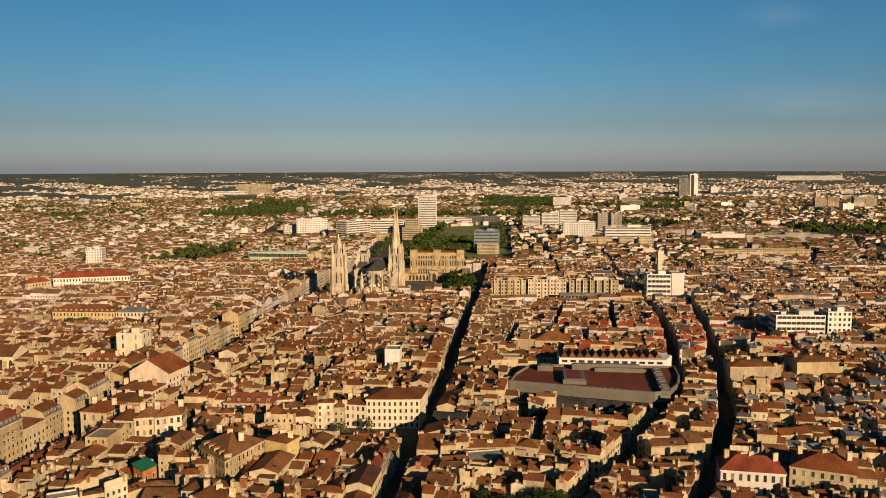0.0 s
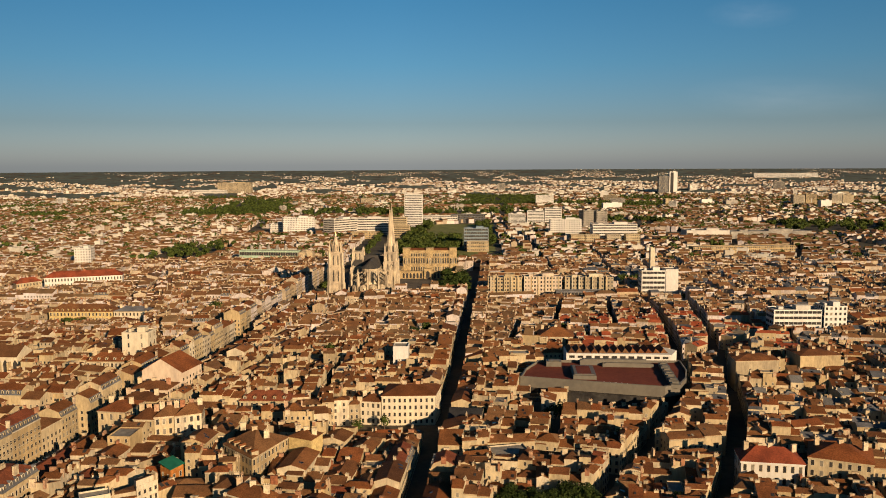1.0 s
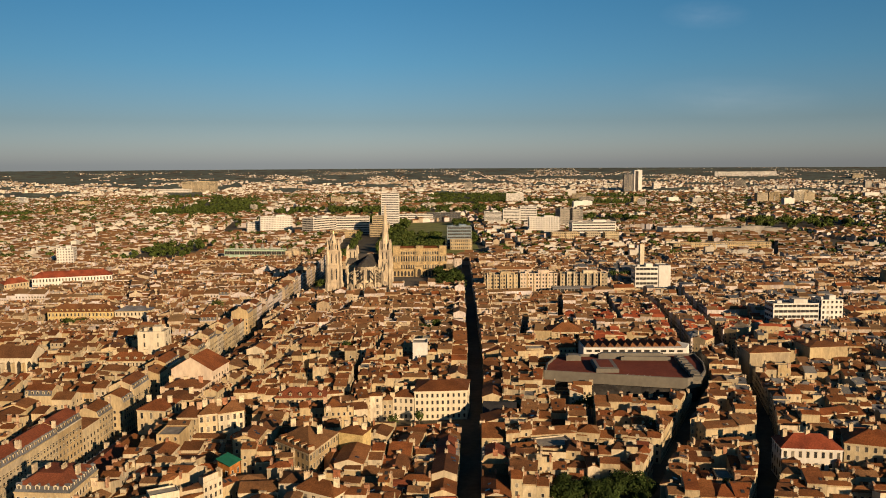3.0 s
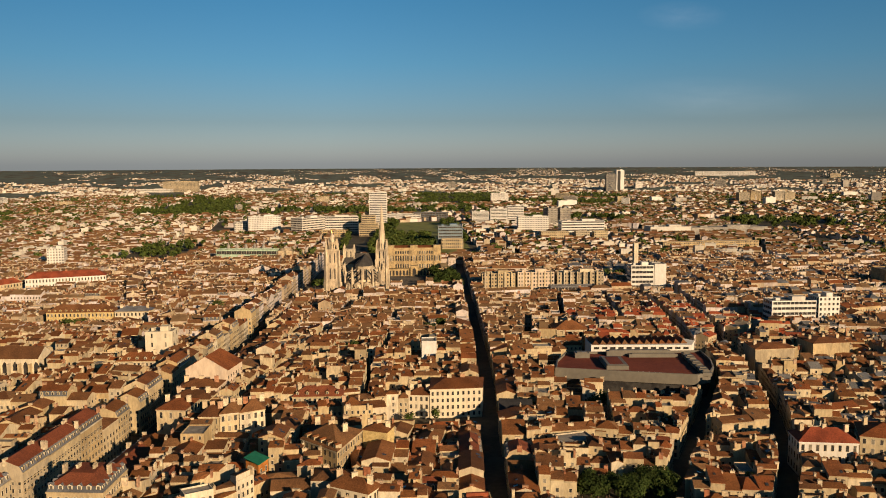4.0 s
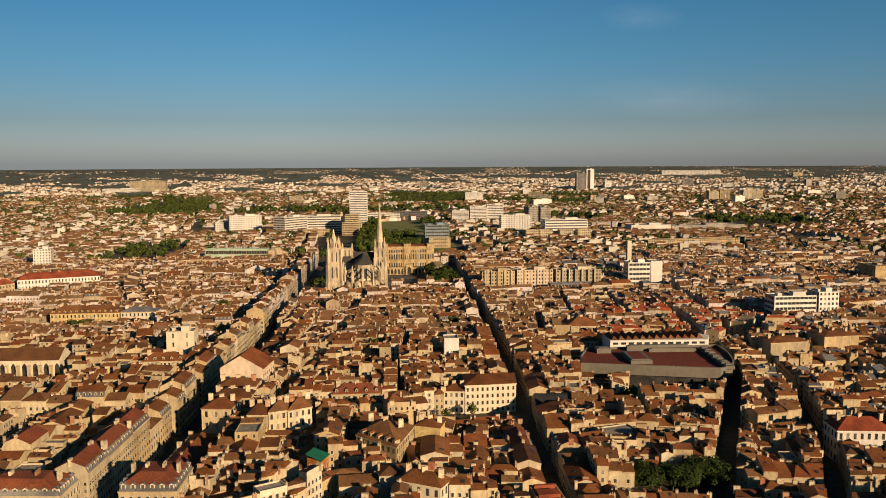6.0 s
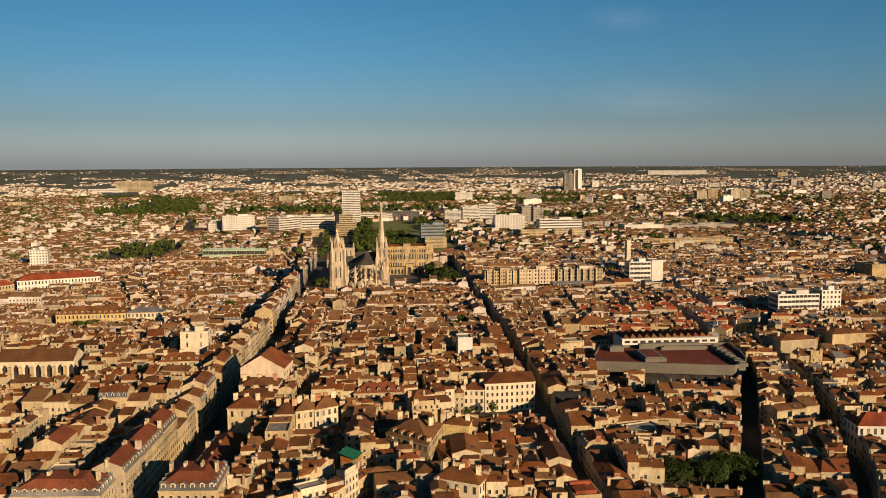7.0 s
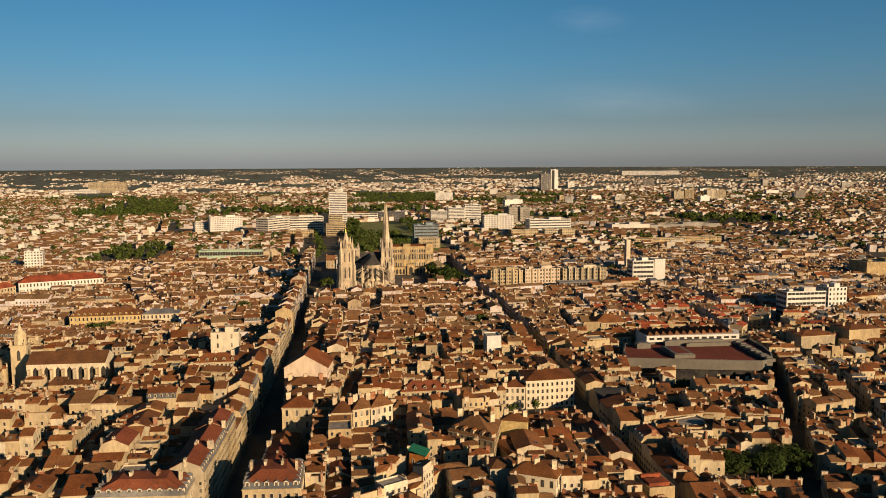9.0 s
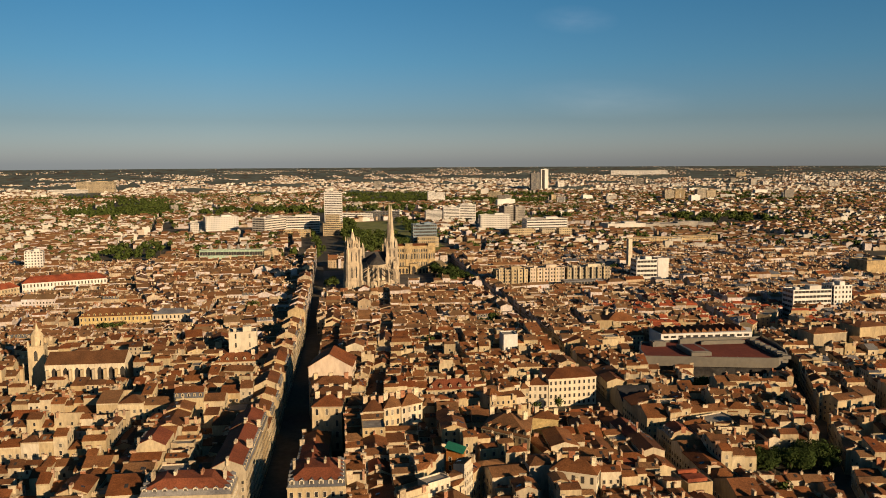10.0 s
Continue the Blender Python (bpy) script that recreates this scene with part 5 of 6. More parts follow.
for k in range(5):
    a = Acc()
    a.box(140 + 3.0 * k, 442 - 0.8 * k, 13.5, 0.9, 0.9, 1.0, -0.2)
    part("roof_vent", a, M_WHITE, mall)
ob = thing("office_annex", 157, 504, 0, "white modern rooftop building with a brown saw-tooth roof", "building")
a = Acc()
a.prism([(125.5, 497.8), (190, 494.5), (196, 507), (189, 516), (126, 518)], 0, 17.3, 0, True)
part("wall", a, M_WHITE, ob)
for k in range(13):
    a = Acc()
    x = 126.5 + 4.8 * k
    a.solid([(x, 498.9, 17.3), (x + 4.7, 498.9, 17.3), (x + 2.4, 501.6, 19.7), (x, 516, 17.3), (x + 4.7, 516, 17.3), (x + 2.4, 514, 19.7)], [(0, 1, 2), (1, 4, 5, 2), (3, 0, 2, 5), (4, 3, 5)])
    part("saw_tooth_roof", a, M_ROOF, ob)
for k in range(12):
    a = Acc()
    join_windows(a, [(129 + 5.2 * k, 497.8 - (3.5 + 5.2 * k) * 3.3 / 64.5, 14.5, math.atan2(-3.3, 64.5), 3.4, 1.5)])
    part("window", a, [M_WHITE, M_GLASS], ob)

# -- known houses of the old town --
ob = thing("corner_house", 31, 420, 0, "white rendered corner house of four storeys with many windows", "house")
ring = [(19.6, 408.0), (33, 408.6), (47.2, 409.6), (49.6, 430), (21, 431)]
a = Acc()
a.prism(ring, 0, 15.8, 0, False)
a.prism(inset(ring, -0.5), 15.1, 15.8, 0, True, None, True)
a.prism(inset(ring, -0.25), 4.2, 4.5, 0, True, None, True)
part("wall", a, M_CREAM, ob)
r = Acc()
q = [(x, y, 15.9) for x, y in inset(ring, -0.6)]
a0, a1 = (28, 420, 18.6), (40, 420.5, 18.6)
roof_slab(r, [(q[0], q[1], a1, a0), (q[1], q[2], a1), (q[2], q[3], a1), (q[3], q[4], a0, a1), (q[4], q[0], a0)])
part("roof", r, M_ROOF, ob)
wl = []
for i in (0, 1, 2):
    facade_windows(wl, ring[i], ring[(i + 1) % 5], 15.8, rng, 2.55, 1.2, 3.7, 2.1, 1.1)
for x, y, z, ang, w, h in wl:
    o = new("window", WIN_TALL)
    o.parent, o.location, o.rotation_euler = ob, (x - 31, y - 420, z), (0, 0, ang)
for t in (0.2, 0.8):
    c = Acc()
    stack(c, 28 + 12 * t, 421.5, 18.4, 0.2, rng, 2.4, 1.6)
    part("chimney", c, M_BRICK, ob)

ob = thing("green_roofed_house", -47, 306, 0, "narrow orange house under a bright green roof sheet", "house")
ring = [(-49.4, 297.2), (-46.9, 304.2), (-53.0, 308.6), (-55.2, 302.0)]
a = Acc()
a.prism(ring, 0, 18.8, 0, False)
part("wall", a, M_ORANGE, ob)
r = Acc()
roof_slab(r, [((-49.2, 296.6, 19.0), (-46.3, 304.4, 19.0), (-53.0, 309.2, 20.2), (-55.9, 301.8, 20.2))])
part("roof", r, M_GREENNET, ob, "bright green sheet")
wl = []
facade_windows(wl, ring[0], ring[1], 18.6, rng, 2.6)
facade_windows(wl, ring[3], ring[0], 18.6, rng, 2.6)
for x, y, z, ang, w, h in wl:
    o = new("window", WIN_TALL)
    o.parent, o.location, o.rotation_euler = ob, (x + 47, y - 306, z), (0, 0, ang)
modern("rendered_tower_house", 21.5, 506, 9.5, 12, 21, 0.0, 1, "none", M_WHITE, "tall plain white rendered house with blank walls", "house", False)
modern("white_house", -150.5, 512, 17, 14, 28.5, 0.02, 5, "grid", M_CREAM, "white rendered block with narrow dark windows and flat roof", "house", True, 0.0, 6.5, 1.0)
long_house("apartment_house", [(222.5, 474), (248.5, 476.5), (249, 495.5), (224, 494)], 18.5, 2.2, M_WALL, M_ROOF, "large stone house with blank stained cream walls", 0, False, "house")
long_house("apartment_house", [(264, 484), (289, 486.5), (288, 506), (263, 503.5)], 19.3, 2.0, M_WALL, M_ROOF, "large stone house with blank stained cream walls", 0, False, "house")
modern("rooftop_bar", 33, 268, 10, 13, 15.5, 0.05, 1, "none", M_WALL, "low building with a red and white roof terrace", "building", False)
a = Acc()
a.box(33, 266, 14.9, 8, 5, 1.4, 0.05)
a.box(33, 272, 14.9, 8, 1.2, 1.6, 0.05)
lone("roof_awning", a, M_REDTILE, "red awning on a flat roof terrace", "awning")
# gabled hall between the avenue and the lane
ob = thing("gabled_hall", -93, 495, 0, "large hall with a pale pink gable front and brown tile roof", "hall")
a, r = Acc(), Acc()
hx0, hx1, hy0, hy1 = -109.5, -87.0, 414, 435
a.solid([(hx0, hy0 + 3, 0), (hx1, hy0, 0), (hx1 + 3.5, hy1, 0), (hx0 + 3, hy1, 0), (hx0, hy0 + 3, 26.5), (hx1, hy0, 26.5), (hx1 + 3.5, hy1, 26.5), (hx0 + 3, hy1, 26.5), (-98.5, hy0 + 1.5, 33.2), (-95.3, hy1, 33.2)], [(0, 1, 5, 8, 4), (1, 2, 6, 5), (2, 3, 7, 9, 6), (3, 0, 4, 7)])
roof_slab(r, [((hx0 - .7, hy0 + 2.6, 26.3), (-98.5, hy0 + 1, 33.5), (-95.3, hy1 + .4, 33.5), (hx0 + 2.3, hy1 + .4, 26.3)), ((hx1 + .7, hy0 - .4, 26.3), (hx1 + 4.2, hy1 + .4, 26.3), (-95.3, hy1 + .4, 33.5), (-98.5, hy0 + 1, 33.5))])
part("wall", a, M_PINK, ob)
part("roof", r, M_ROOF, ob)
w = Acc()
for f in range(1):
    wl = []
    facade_windows(wl, (hx1, hy0), (hx1 + 3.5, hy1), 26.5, rng, 3.0)
    join_windows(w, wl)
    break
part("window_row", w, [M_FRAME, M_GLASS], ob, "", "stuff")
# dark-roofed shed beside the street
ob = thing("slate_roofed_shed", 62, 398, 0, "low shed with a dark slate gable roof", "shed")
a, r = Acc(), Acc()
raise_house([(54, 388), (71, 386), (73, 408), (56, 411)], 7.2, "gable", [False] * 4, rng, a, r, None, [], None, 0.72)
part("wall", a, M_WALL, ob)
part("roof", r, M_SLATEROOF, ob)



def mansard_house(ring, h, label):
    """A tall house with a slate strip of pale dormers under a red tile roof."""
    cx, cy = centre(ring)
    ob = thing("facade_house", cx, cy, 0, label, "house")
    walls, roof, stacks, wl, dorms = Acc(), Acc(), [], [], []
    raise_house(ring, h, "mansard", [True] * 4, random.Random(8), walls, roof, stacks, wl, dorms)
    part("wall", walls, M_WALL, ob)
    part("roof", roof, [M_REDBROWN, M_SLATE], ob)
    for d in dorms:
        k = Acc()
        dormer(k, *d, 1.7, 2.1, 2.0)
        part("dormer", k, [M_CREAM, M_SLATE, M_GLASS], ob)
    for t in (0.1, 0.35, 0.65, 0.9):
        k = Acc()
        stack(k, *lerp(lerp(ring[0], ring[3], 0.5), lerp(ring[1], ring[2], 0.5), t), h + 3.4, 1.5, rng, 2.6, 2.6)
        part("chimney", k, M_BRICK, ob)
    for x, y, z, ang, w, hh in wl:
        o = new("window", WIN_TALL)
        o.parent, o.location, o.rotation_euler = ob, (x - cx, y - cy, z), (0, 0, ang)


long_house("facade_house", [(-36.3, 322), (-20, 305.5), (-11.5, 331), (-28, 340)], 20.3, 5.5, M_WALL, M_ROOF, "wide stone house with tall windows and ornate front", 5, True, "house", 2.6)
long_house("facade_house", [(-85.3, 348.5), (-76.1, 348), (-75.3, 360), (-84.6, 361)], 22, 4.0, M_WALL, M_ROOF, "plain cream stone house with small square windows", 5, False, "house", 3.0)
long_house("facade_house", [(-75.8, 348.2), (-68, 350.8), (-67.2, 363), (-75, 361)], 23, 3.8, M_WALL, M_ROOF, "narrow yellowish stone house with tall windows", 5, False, "house", 2.4)
long_house("facade_house", [(-67.6, 351), (-57.2, 356.4), (-59.5, 368), (-67, 364)], 22.6, 4.2, M_WALL, M_ROOF, "cream stone house with large upper windows", 5, False, "house", 2.5)
long_house("facade_house", [(-50, 392), (-25, 392), (-25, 404.5), (-50, 404.5)], 17.6, 4, M_WALL, M_REDBROWN, "grey stone terrace with dormers and rows of windows", 4, True, "house", 2.5)
long_house("facade_house", [(-108, 362), (-94.3, 360), (-92.3, 378), (-106, 380.5)], 21.5, 3.2, M_WALL, M_ROOF, "tall stone corner house with balustraded cornice", 4, False, "house", 3.6)
mansard_house([(-116.8, 268.5), (-96.8, 266.6), (-96, 288.5), (-116, 289.5)], 21.6, "corner house with a dark red tile roof and pale dormers")
mansard_house([(-166, 269.5), (-135.5, 266.5), (-134.5, 281), (-165, 284)], 21.6, "tall end house with a red tile roof and pale dormers")
long_house("facade_house", [(175, 321), (199, 317.5), (201, 331), (177, 335)], 15.0, 4.6, M_WHITE, M_REDTILE, "low white house under a broad red-brown roof", 3, False, "house", 3.0)
long_house("facade_house", [(202, 322), (224, 313.5), (232, 332), (210, 340.5)], 16.6, 4.2, M_WALL, M_ROOF, "large stone corner house with big chimneys", 4, False, "house", 3.2)
long_house("facade_house", [(-11.3, 331.3), (-0.8, 326.5), (2.2, 336), (-7.5, 341)], 20.4, 2.4, M_YELLOW, M_ROOF, "yellow rendered house with arched gable walls", 0, False, "house")
long_house("facade_house", [(-20.5, 273.5), (-5.7, 265), (-1, 273), (-16, 281.5)], 19.6, 3.6, M_CREAM, M_ROOF, "cream rendered house with shuttered windows below a brown roof", 4, False, "house", 3.0)
long_house("facade_house", [(8.2, 409.8), (19.2, 408.2), (20.4, 420), (9, 421)], 12.4, 3.0, M_CREAM, M_ROOF, "lower cream house joined to the white corner house", 3, False, "house", 2.6)
long_house("facade_house", [(-170, 449.5), (-148, 450.5), (-148, 457.5), (-170, 457)], 17, 3.0, M_CREAM, M_ROOF, "house with a broad blank whitewashed wall", 0, False, "house")
long_house("facade_house", [(-163, 464.5), (-139, 464.5), (-139, 477), (-163, 477)], 19.4, 4.2, M_WALL, M_ROOF, "long stone house with close-set pale dormers", 4, True, "house", 2.4)
long_house("facade_house", [(-108.5, 385), (-89.3, 383.5), (-88.3, 396), (-107.6, 397.5)], 19.5, 3.4, M_WALL, M_ROOF, "stone town house with a row of large chimneys", 4, False, "house", 2.8)
long_house("facade_house", [(-107.6, 398.2), (-88.4, 396.7), (-87.3, 411), (-109, 413)], 21.5, 3.0, M_PINK, M_ROOF, "pinkish house with a shallow brown roof before the hall", 4, False, "house", 2.8)
long_house("court_shed", [(137, 411), (151, 407.5), (154.5, 419), (140.5, 422.5)], 6.0, 3.4, M_WHITE, M_SLATEROOF, "low white-walled shed with a dark slate roof in a court", 1, False, "shed", 4.0)
long_house("hipped_hall", [(114, 568), (139.5, 568), (140.5, 589), (115, 589)], 12.5, 5.4, M_WALL, M_ROOF, "cream hall under a broad hipped tile roof", 2, False, "hall", 3.4)

# -- church on the far side of the avenue --
ob = thing("church", -240, 496, 0, "stone church with a long brown roof and arched buttresses", "church")
ring = [(-262, 487), (-217, 485), (-216, 503), (-261, 505)]
a, r = Acc(), Acc()
raise_house(ring, 17, "gable", [False] * 4, random.Random(2), a, r, None, [], None, 0.62)
part("wall", a, M_WALL, ob)
part("roof", r, M_ROOF, ob)
for k in range(7):
    b = Acc()
    x, y = lerp(ring[0], ring[1], (k + 0.3) / 7)
    b.box(x, y - 1.4, 0, 1.1, 3.4, 14, -0.04)
    part("buttress", b, M_WALL, ob)
    w = Acc()
    lancet(w, x + 3.2, y - 0.2, 7, -math.pi / 2 - 0.04, 2.8, 8)
    part("arched_window", w, M_GLASS, ob)
a = Acc()
tx, ty = -273, 511
a.box(tx, ty, 0, 9, 9, 24, 0.05)
a.box(tx, ty, 23.4, 10, 10, 0.8, 0.05)
a.cone(tx, ty, 24.2, 30, 3.8, 3.6, 8)
a.cone(tx, ty, 30, 34, 4.0, 1.4, 8)
a.cone(tx, ty, 34, 38, 1.1, 0.1, 8)
for k in range(4):
    t = math.pi / 4 + k * math.pi / 2
    pinnacle(a, tx + 5.6 * math.cos(t), ty + 5.6 * math.sin(t), 24.2, 0.6, 4)
part("bell_tower", a, M_WALL, ob)
w = Acc()
for k in range(4):
    lancet(w, tx + 4.52 * math.cos(k * math.pi / 2 + 0.05), ty + 4.52 * math.sin(k * math.pi / 2 + 0.05), 15, k * math.pi / 2 + 0.05, 2.0, 6.5)
part("belfry_opening", w, M_GLASS, ob)

# -- larger buildings of the middle distance --
long_house("long_building", [(-288, 657), (-234, 657), (-234, 673), (-288, 673)], 13.8, 5.6, M_YELLOW, M_ROOF, "long yellow stone building with rows of dormers in its roof", 3, True)
long_house("long_building", [(-233, 657.5), (-205, 657.5), (-205, 672), (-233, 672)], 14, 3.5, M_WALL, M_SLATE, "long stone building with a slate roof", 3)
long_house("barracks", [(-389, 838), (-316, 864), (-321, 880), (-395, 854)], 16.5, 6, M_WHITE, M_REDTILE, "long white building with a bright red tile roof", 3)
long_house("barracks", [(-405, 813), (-391, 836), (-400, 846), (-415, 824)], 14, 5, M_WALL, M_REDTILE, "white side wing with a red tile roof", 3)
modern("tower_block", -436, 1026, 20, 20, 30.5, 0.2, 9, "grid", M_WHITE, "white slab tower with blank end wall", "tower block")
a = modern("glazed_hall", -211, 1098, 84, 14, 19, -0.09, 2, "bands", M_COPPER, "long hall with pale green glazed front", "building", False)
for k in range(5):
    b = Acc()
    b.cone(-240 + 12 * k, 1110, 15, 25, 4.0, 1.2, 10)
    part("roof_cone", b, M_CONC, a)
ob = thing("arched_court_house", -160, 1092, 0, "round-fronted dark building beside the glazed hall", "building")
b = Acc()
b.box(-160, 1096, 0, 20, 20, 17, 0.1)
b.cone(-160, 1096, 17, 20, 9, 6, 12)
part("wall", b, M_BRICK, ob)
modern("hospital_block", 100, 812, 34, 15, 22, 0.02, 6, "grid", M_WALL, "cream apartment block with tall vertical bays", "building")
modern("hospital_block", 138, 812, 38, 15, 23, 0.03, 6, "grid", M_PINK, "cream apartment block with tall vertical bays", "building")
modern("hospital_block", 185, 815, 48, 15, 22, 0.03, 6, "grid", M_WALL, "cream apartment block with tall vertical bays", "building")
for bx in range(18):
    a = Acc()
    a.box(86 + 6.8 * bx, 803.2 + 0.17 * bx, 0, 1.1, 1.3, 23.5)
    lone("stair_bay", a, M_WALL, "cream vertical pier on the apartment front", "pier", "", "piers of the apartment blocks")
modern("market_shed", 172, 786, 46, 12, 12, 0.02, 2, "bands", M_SLATE, "low shed with a dark flat roof and white edge", "building", False)
modern("office_block", 247.5, 809, 23.5, 17, 29.5, -0.02, 6, "bands", M_WHITE, "white office block with ribbon windows", "building")
modern("office_block", 265.5, 808, 12, 17, 30.8, -0.02, 1, "none", M_WHITE, "blank white end tower of the office block", "building", False)
modern("stair_tower", 267, 897, 5, 5, 42.5, 0.1, 1, "none", M_WALL, "slim pale stone tower above roofs", "tower", False)
modern("office_block", 312, 616, 36, 16, 25, 0.0, 6, "bands", M_WHITE, "long white office block with ribbon windows", "building")
modern("office_block", 339, 615, 17, 17, 28, 0.02, 7, "grid", M_WHITE, "white office wing with small windows", "building")
modern("blank_walled_block", 517, 790, 56, 30, 25, 0.0, 1, "none", M_OCHRE, "large windowless ochre block with a flat roof", "building")
modern("long_hall", 470, 1210, 158, 18, 13, 0.14, 3, "grid", M_OCHRE, "long yellow terrace building with chimneys", "building", False)
modern("department_store", 490, 1470, 76, 40, 16, 0.0, 2, "none", M_WHITE, "white low department building with blank walls", "building")
modern("department_store", 605, 1485, 150, 40, 13, 0.1, 2, "none", M_CONC, "low grey shed behind the white store", "building")
modern("office_block", 242, 1500, 58, 20, 34, 0.0, 9, "grid", M_WHITE, "white office block with gridded windows", "building")
modern("office_block", 313, 1402, 76, 30, 32.5, 0.02, 7, "bands", M_WHITE, "wide white office block with dark ribbon windows", "building")
for bx, by in ((246, 1362), (270, 1362), (306, 1364), (338, 1366)):
    modern("office_block", bx, by, 24, 16, 17, 0.05, 4, "grid", M_WALL, "small cream office block with square windows", "building", False)
for bx, by, bh in ((168, 1790, 27), (210, 1800, 32.5), (250, 1812, 38)):
    modern("tower_block", bx, by, 37, 20, bh, 0.0, 10, "bands", M_WHITE, "white housing block with balcony bands", "tower block")
modern("tower_block", 300, 1640, 22, 22, 42, 0.3, 11, "grid", M_CONC, "grey-brown housing tower with small windows", "tower block")
modern("tower_block", 330, 1660, 24, 22, 40, 0.3, 11, "grid", M_CONC, "grey-brown housing tower with small windows", "tower block")
modern("glass_office", 74.5, 1280, 39, 24, 35, 0.0, 7, "bands", M_BLUEGLASS, "grey-blue glass office building beside the park", "building")
modern("office_block", 77, 1256, 34, 14, 16, 0.0, 3, "grid", M_WALL, "cream office block below the glass building", "building", False)
modern("tower_block", -57.5, 1742, 38, 22, 72, 0.0, 19, "bands", M_WHITE, "tall cream tower with horizontal balconies", "tower block")
modern("tower_block", -276, 1586, 62, 22, 33, 0.3, 9, "grid", M_WHITE, "stepped white housing block with grid windows", "tower block")
modern("tower_block", -320, 1600, 34, 22, 20, 0.3, 5, "grid", M_WHITE, "lower wing of the stepped white block", "tower block")
modern("office_block", -182, 1525, 60, 30, 34, 0.9, 8, "bands", M_WHITE, "white office block with rounded end", "building")
modern("office_block", -135, 1560, 90, 26, 33, 0.12, 7, "bands", M_WHITE, "long white office block beside the avenue", "building")
modern("civic_office", -131, 1478, 48, 14, 13, 0.02, 3, "grid", M_OCHRE, "low ochre building before white offices", "building", False)
modern("terraced_block", -66, 1500, 36, 26, 24, 0.0, 7, "bands", M_WALL, "round-cornered block with stacked balconies", "building")
modern("terraced_block", -66, 1500, 26, 20, 38, 0.0, 11, "bands", M_WALL, "upper storeys of the balcony block", "building", False)
modern("office_block", -10, 1860, 90, 20, 18, 0.05, 4, "bands", M_WHITE, "low white office wing behind the park", "building", False)
modern("office_block", 60, 1880, 80, 22, 20, 0.0, 4, "bands", M_SLATE, "long dark glass building behind the park", "building", False)
modern("hospital", -1009, 3650, 155, 30, 59, -0.05, 11, "grid", M_WALL, "wide pale hospital slab on the horizon", "hospital")
modern("hospital", -1110, 3600, 150, 40, 27, -0.05, 3, "grid", M_WHITE, "low white hospital wing", "hospital")
modern("tower_block", 892, 3500, 42, 26, 83, 0.0, 24, "grid", M_SLATE, "dark grey high tower on the horizon", "tower block")
modern("tower_block", 933, 3500, 34, 26, 101, 0.0, 1, "none", M_WHITE, "white and dark high tower", "tower block")
a = Acc()
a.box(927, 3486.8, 2, 13, 0.5, 96)
lone("glass_strip", a, M_GLASS, "dark glass strip up the white tower", "facade")
trng = random.Random(21)
for k in range(64):
    y = trng.uniform(2250, 4400)
    x = trng.uniform(-0.5, 0.68) * y
    hh = trng.choice((12, 14, 18, 22, 30)) * (1.2 if x > 0 else 0.85)
    if far_free(x, y) or rise(x, y) + hh > 78 or x < 0 and y > 2900:
        continue
    modern("tower_block", x, y, trng.uniform(18, 60), trng.uniform(12, 18), hh, trng.uniform(-.5, .5), max(3, int(hh / 3)), trng.choice(("grid", "bands", "none")), trng.choice((M_WHITE, M_WHITE, M_WALL, M_CONC)), "pale housing block among distant houses", "tower block", trng.random() < 0.5, rise(x, y))
for bx in (1081, 1118, 1197, 1230):
    modern("tower_block", bx, 2540, 34, 22, 40 if bx in (1118, 1197) else 37, 0.05, 12, "bands", M_WALL, "cream housing slab among distant houses", "tower block")
modern("long_slab", 1660, 4150, 300, 20, 22, -0.3, 8, "grid", M_WHITE, "very long white housing slab near the horizon", "tower block", False, rise(1660, 4150))

# ---- parks and trees ----
lawn = Acc()
lawn.poly([(x, y, 0.015) for x, y in ((-45, 1140), (60, 1140), (105, 1250), (110, 1830), (-40, 1830))])
lone("lawn", lawn, M_LAWN, "green lawn of the long park", "lawn", "structure")
prng = random.Random(4)


def wood(name, pts, label, h, r, leaves, size):
    """A far group of trees that nobody could count."""
    a = Acc()
    for x, y in pts:
        hh, rr = prng.uniform(*h), prng.uniform(*r)
        a.cone(x, y, -0.3, hh * 0.5, 0.4, 0.2, 5, 1)
        leaf_cloud(a, prng, x, y, hh * 0.12, hh * 0.88, rr, leaves, size)
    return lone(name, a, [M_LEAF, M_BARK], label, "trees", "stuff")


def grove(pts, label, h=(11, 16), r=(4, 6.5), leaves=220, size=0.9, leaf=None):
    for x, y in pts:
        tree(x, y, prng.uniform(*h), prng.uniform(*r), prng, label, leaves, size, 0.0, "park trees", leaf)


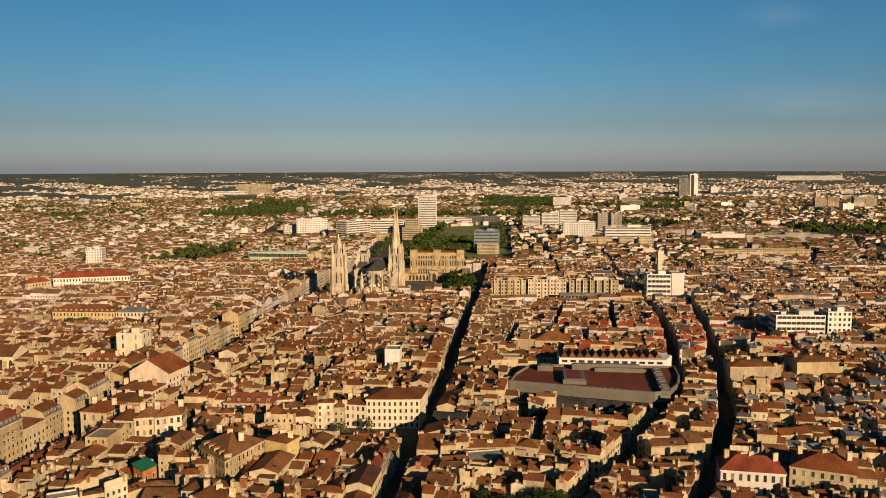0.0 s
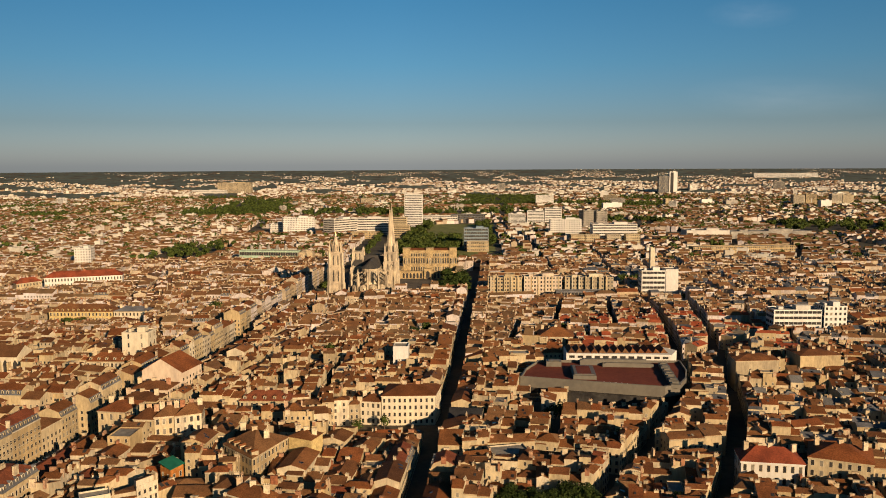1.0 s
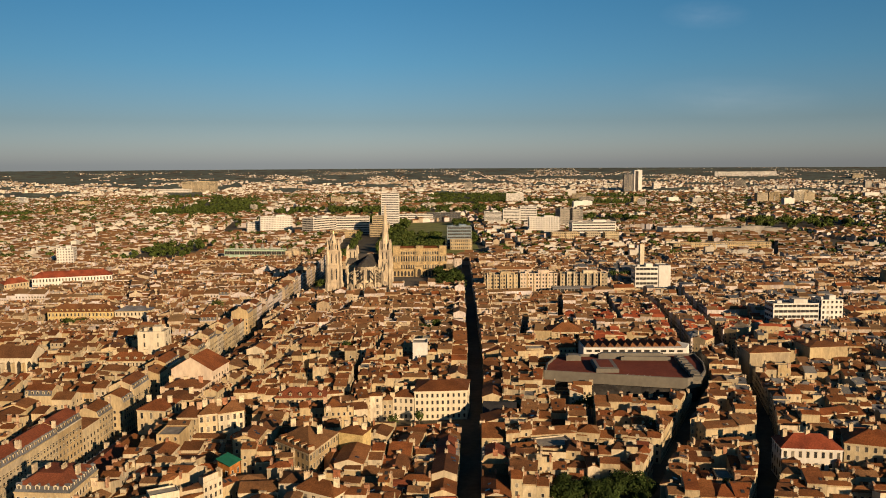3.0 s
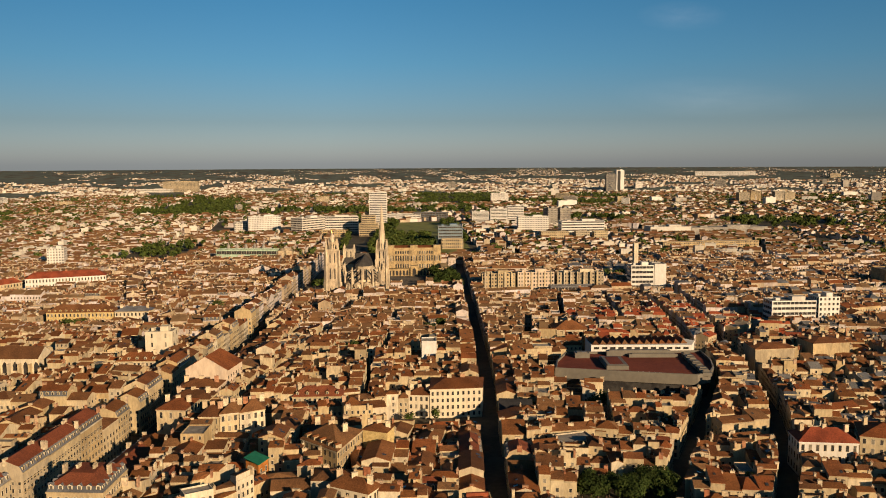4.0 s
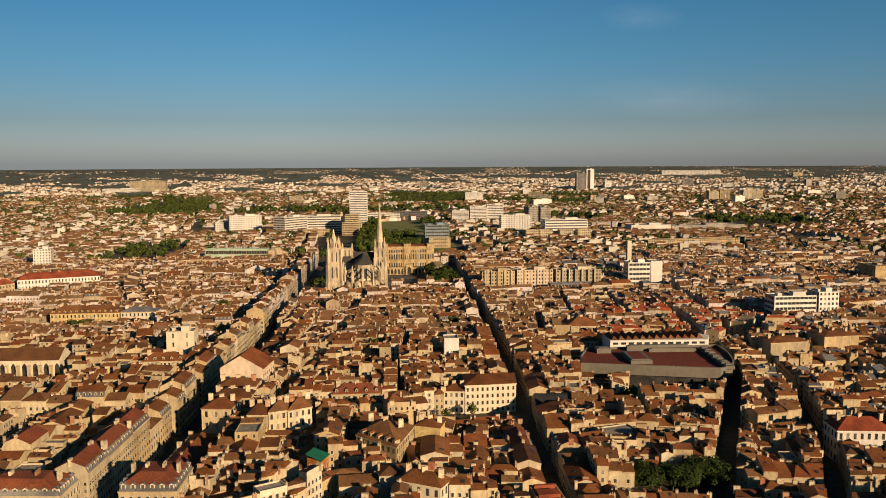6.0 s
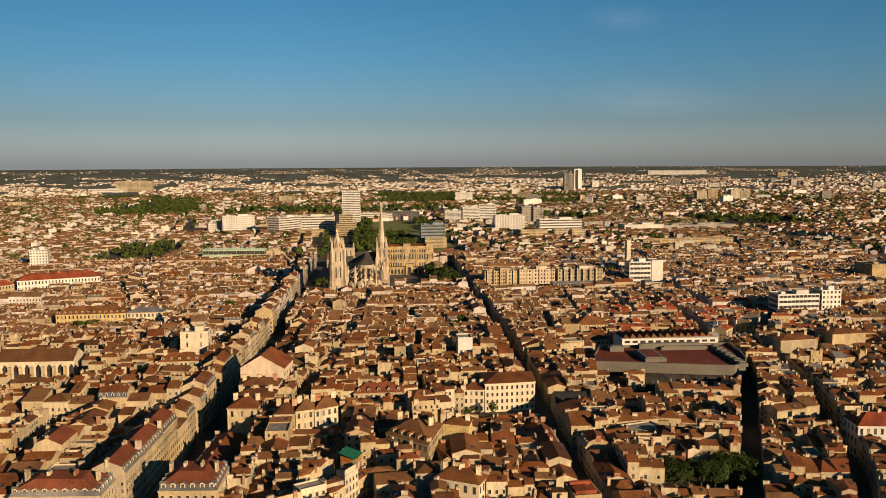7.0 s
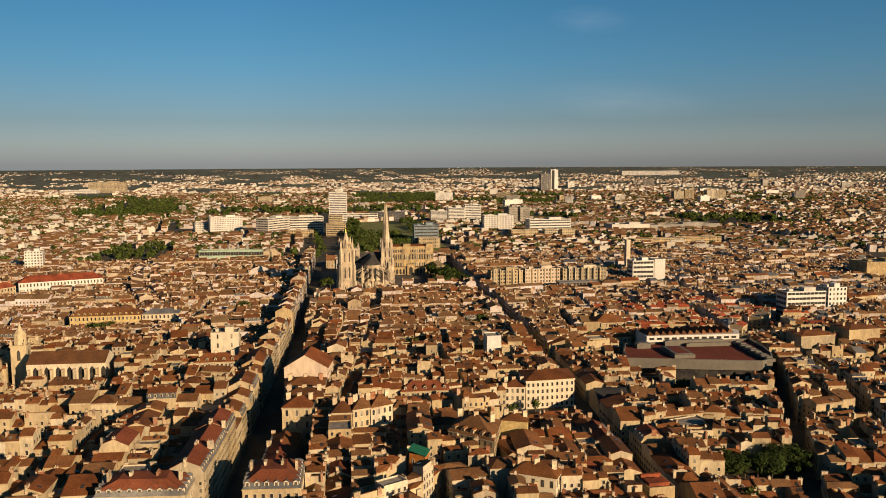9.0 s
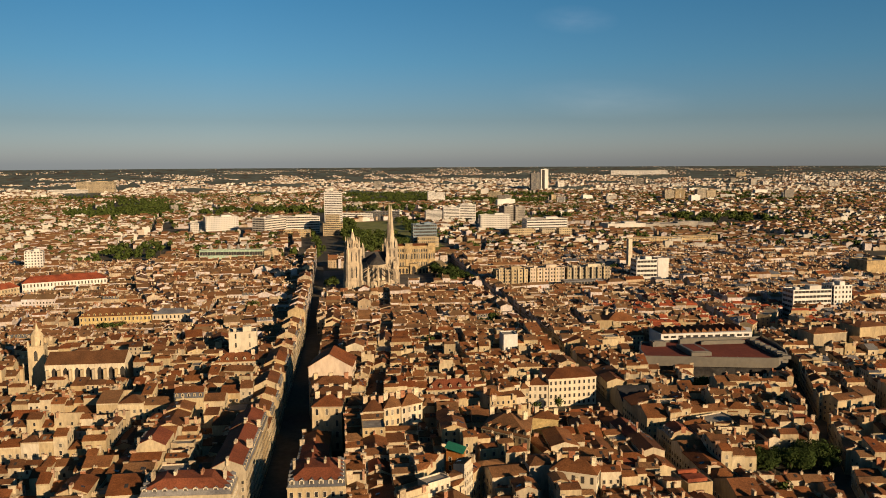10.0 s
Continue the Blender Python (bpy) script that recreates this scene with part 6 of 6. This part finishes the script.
PARK = "broad green tree of the town park"
wood("park_trees", [(prng.uniform(-50, -18), prng.uniform(1100, 1800)) for _ in range(60)] + [(prng.uniform(76, 104), prng.uniform(1330, 1800)) for _ in range(30)] + [(prng.uniform(-42, 46), prng.uniform(1090, 1260)) for _ in range(30)], "broad green trees of the long park", (12, 18), (6, 9), 170, 1.7)
grove([(prng.uniform(-412, -322), prng.uniform(1085, 1320)) for _ in range(34)], PARK, (9, 14), (5, 8), 130, 1.5)
wood("park_trees", [(prng.uniform(-390, 230), prng.uniform(2110, 2330)) for _ in range(110)], "green trees of the far public garden", (12, 18), (8, 12), 90, 2.6)
wood("park_trees", [(prng.uniform(690, 920), prng.uniform(1550, 1820)) for _ in range(60)], "dark green trees of a walled cemetery", (10, 16), (7, 10), 100, 2.2)
grove([(78 + 4.4 * k + prng.uniform(-1, 1), 296 + prng.uniform(-4, 4)) for k in range(9)] + [(82 + 7 * k, 303 + prng.uniform(-2, 2)) for k in range(5)], "dense green tree in a walled garden", (11, 14), (4.2, 5.8), 1300, 0.4, M_LEAFDARK)
grove([(22, 398), (9, 396)], "small leafy tree on the little square", (7, 9), (3, 4), 320, 0.45)
grove([(25, 597), (33, 601), (29, 592), (-29.5, 528), (-160, 692), (-156, 688)], "tall green tree standing between roofs", (15, 19), (4.5, 6.5), 420, 0.7)
grove([(-262, 645), (-269, 647), (-255, 646), (113, 413), (107, 411), (240, 915), (248, 905), (232, 900), (256, 912)], "green tree between the roofs", (10, 15), (4, 6.5), 300, 0.7)
grove([(-88, 862), (-82, 850), (-90, 840), (-84, 875), (-252, 1080), (-190, 1076), (-182, 1076), (50, 850), (56, 870), (46, 890), (58, 905), (42, 925)], "dark green tree beside the square", (10, 14), (4.5, 6.5), 260, 0.8)
grove([(-97 + 12 * prng.random() + (y - 1000) * -0.02, y) for y in range(1120, 2080, 26)], "green tree of the broad avenue", (9, 13), (4, 6), 90, 1.6)

grove([(prng.uniform(33, 62), prng.uniform(828, 938)) for _ in range(34)], "dense dark green tree beside the court", (11, 16), (5, 7), 240, 0.9, M_LEAFDARK)
wood("park_trees", [(prng.uniform(-40, 50), prng.uniform(1245, 1480)) for _ in range(64)], "broad green trees in front of the lawn", (11, 17), (6, 9), 150, 1.7)
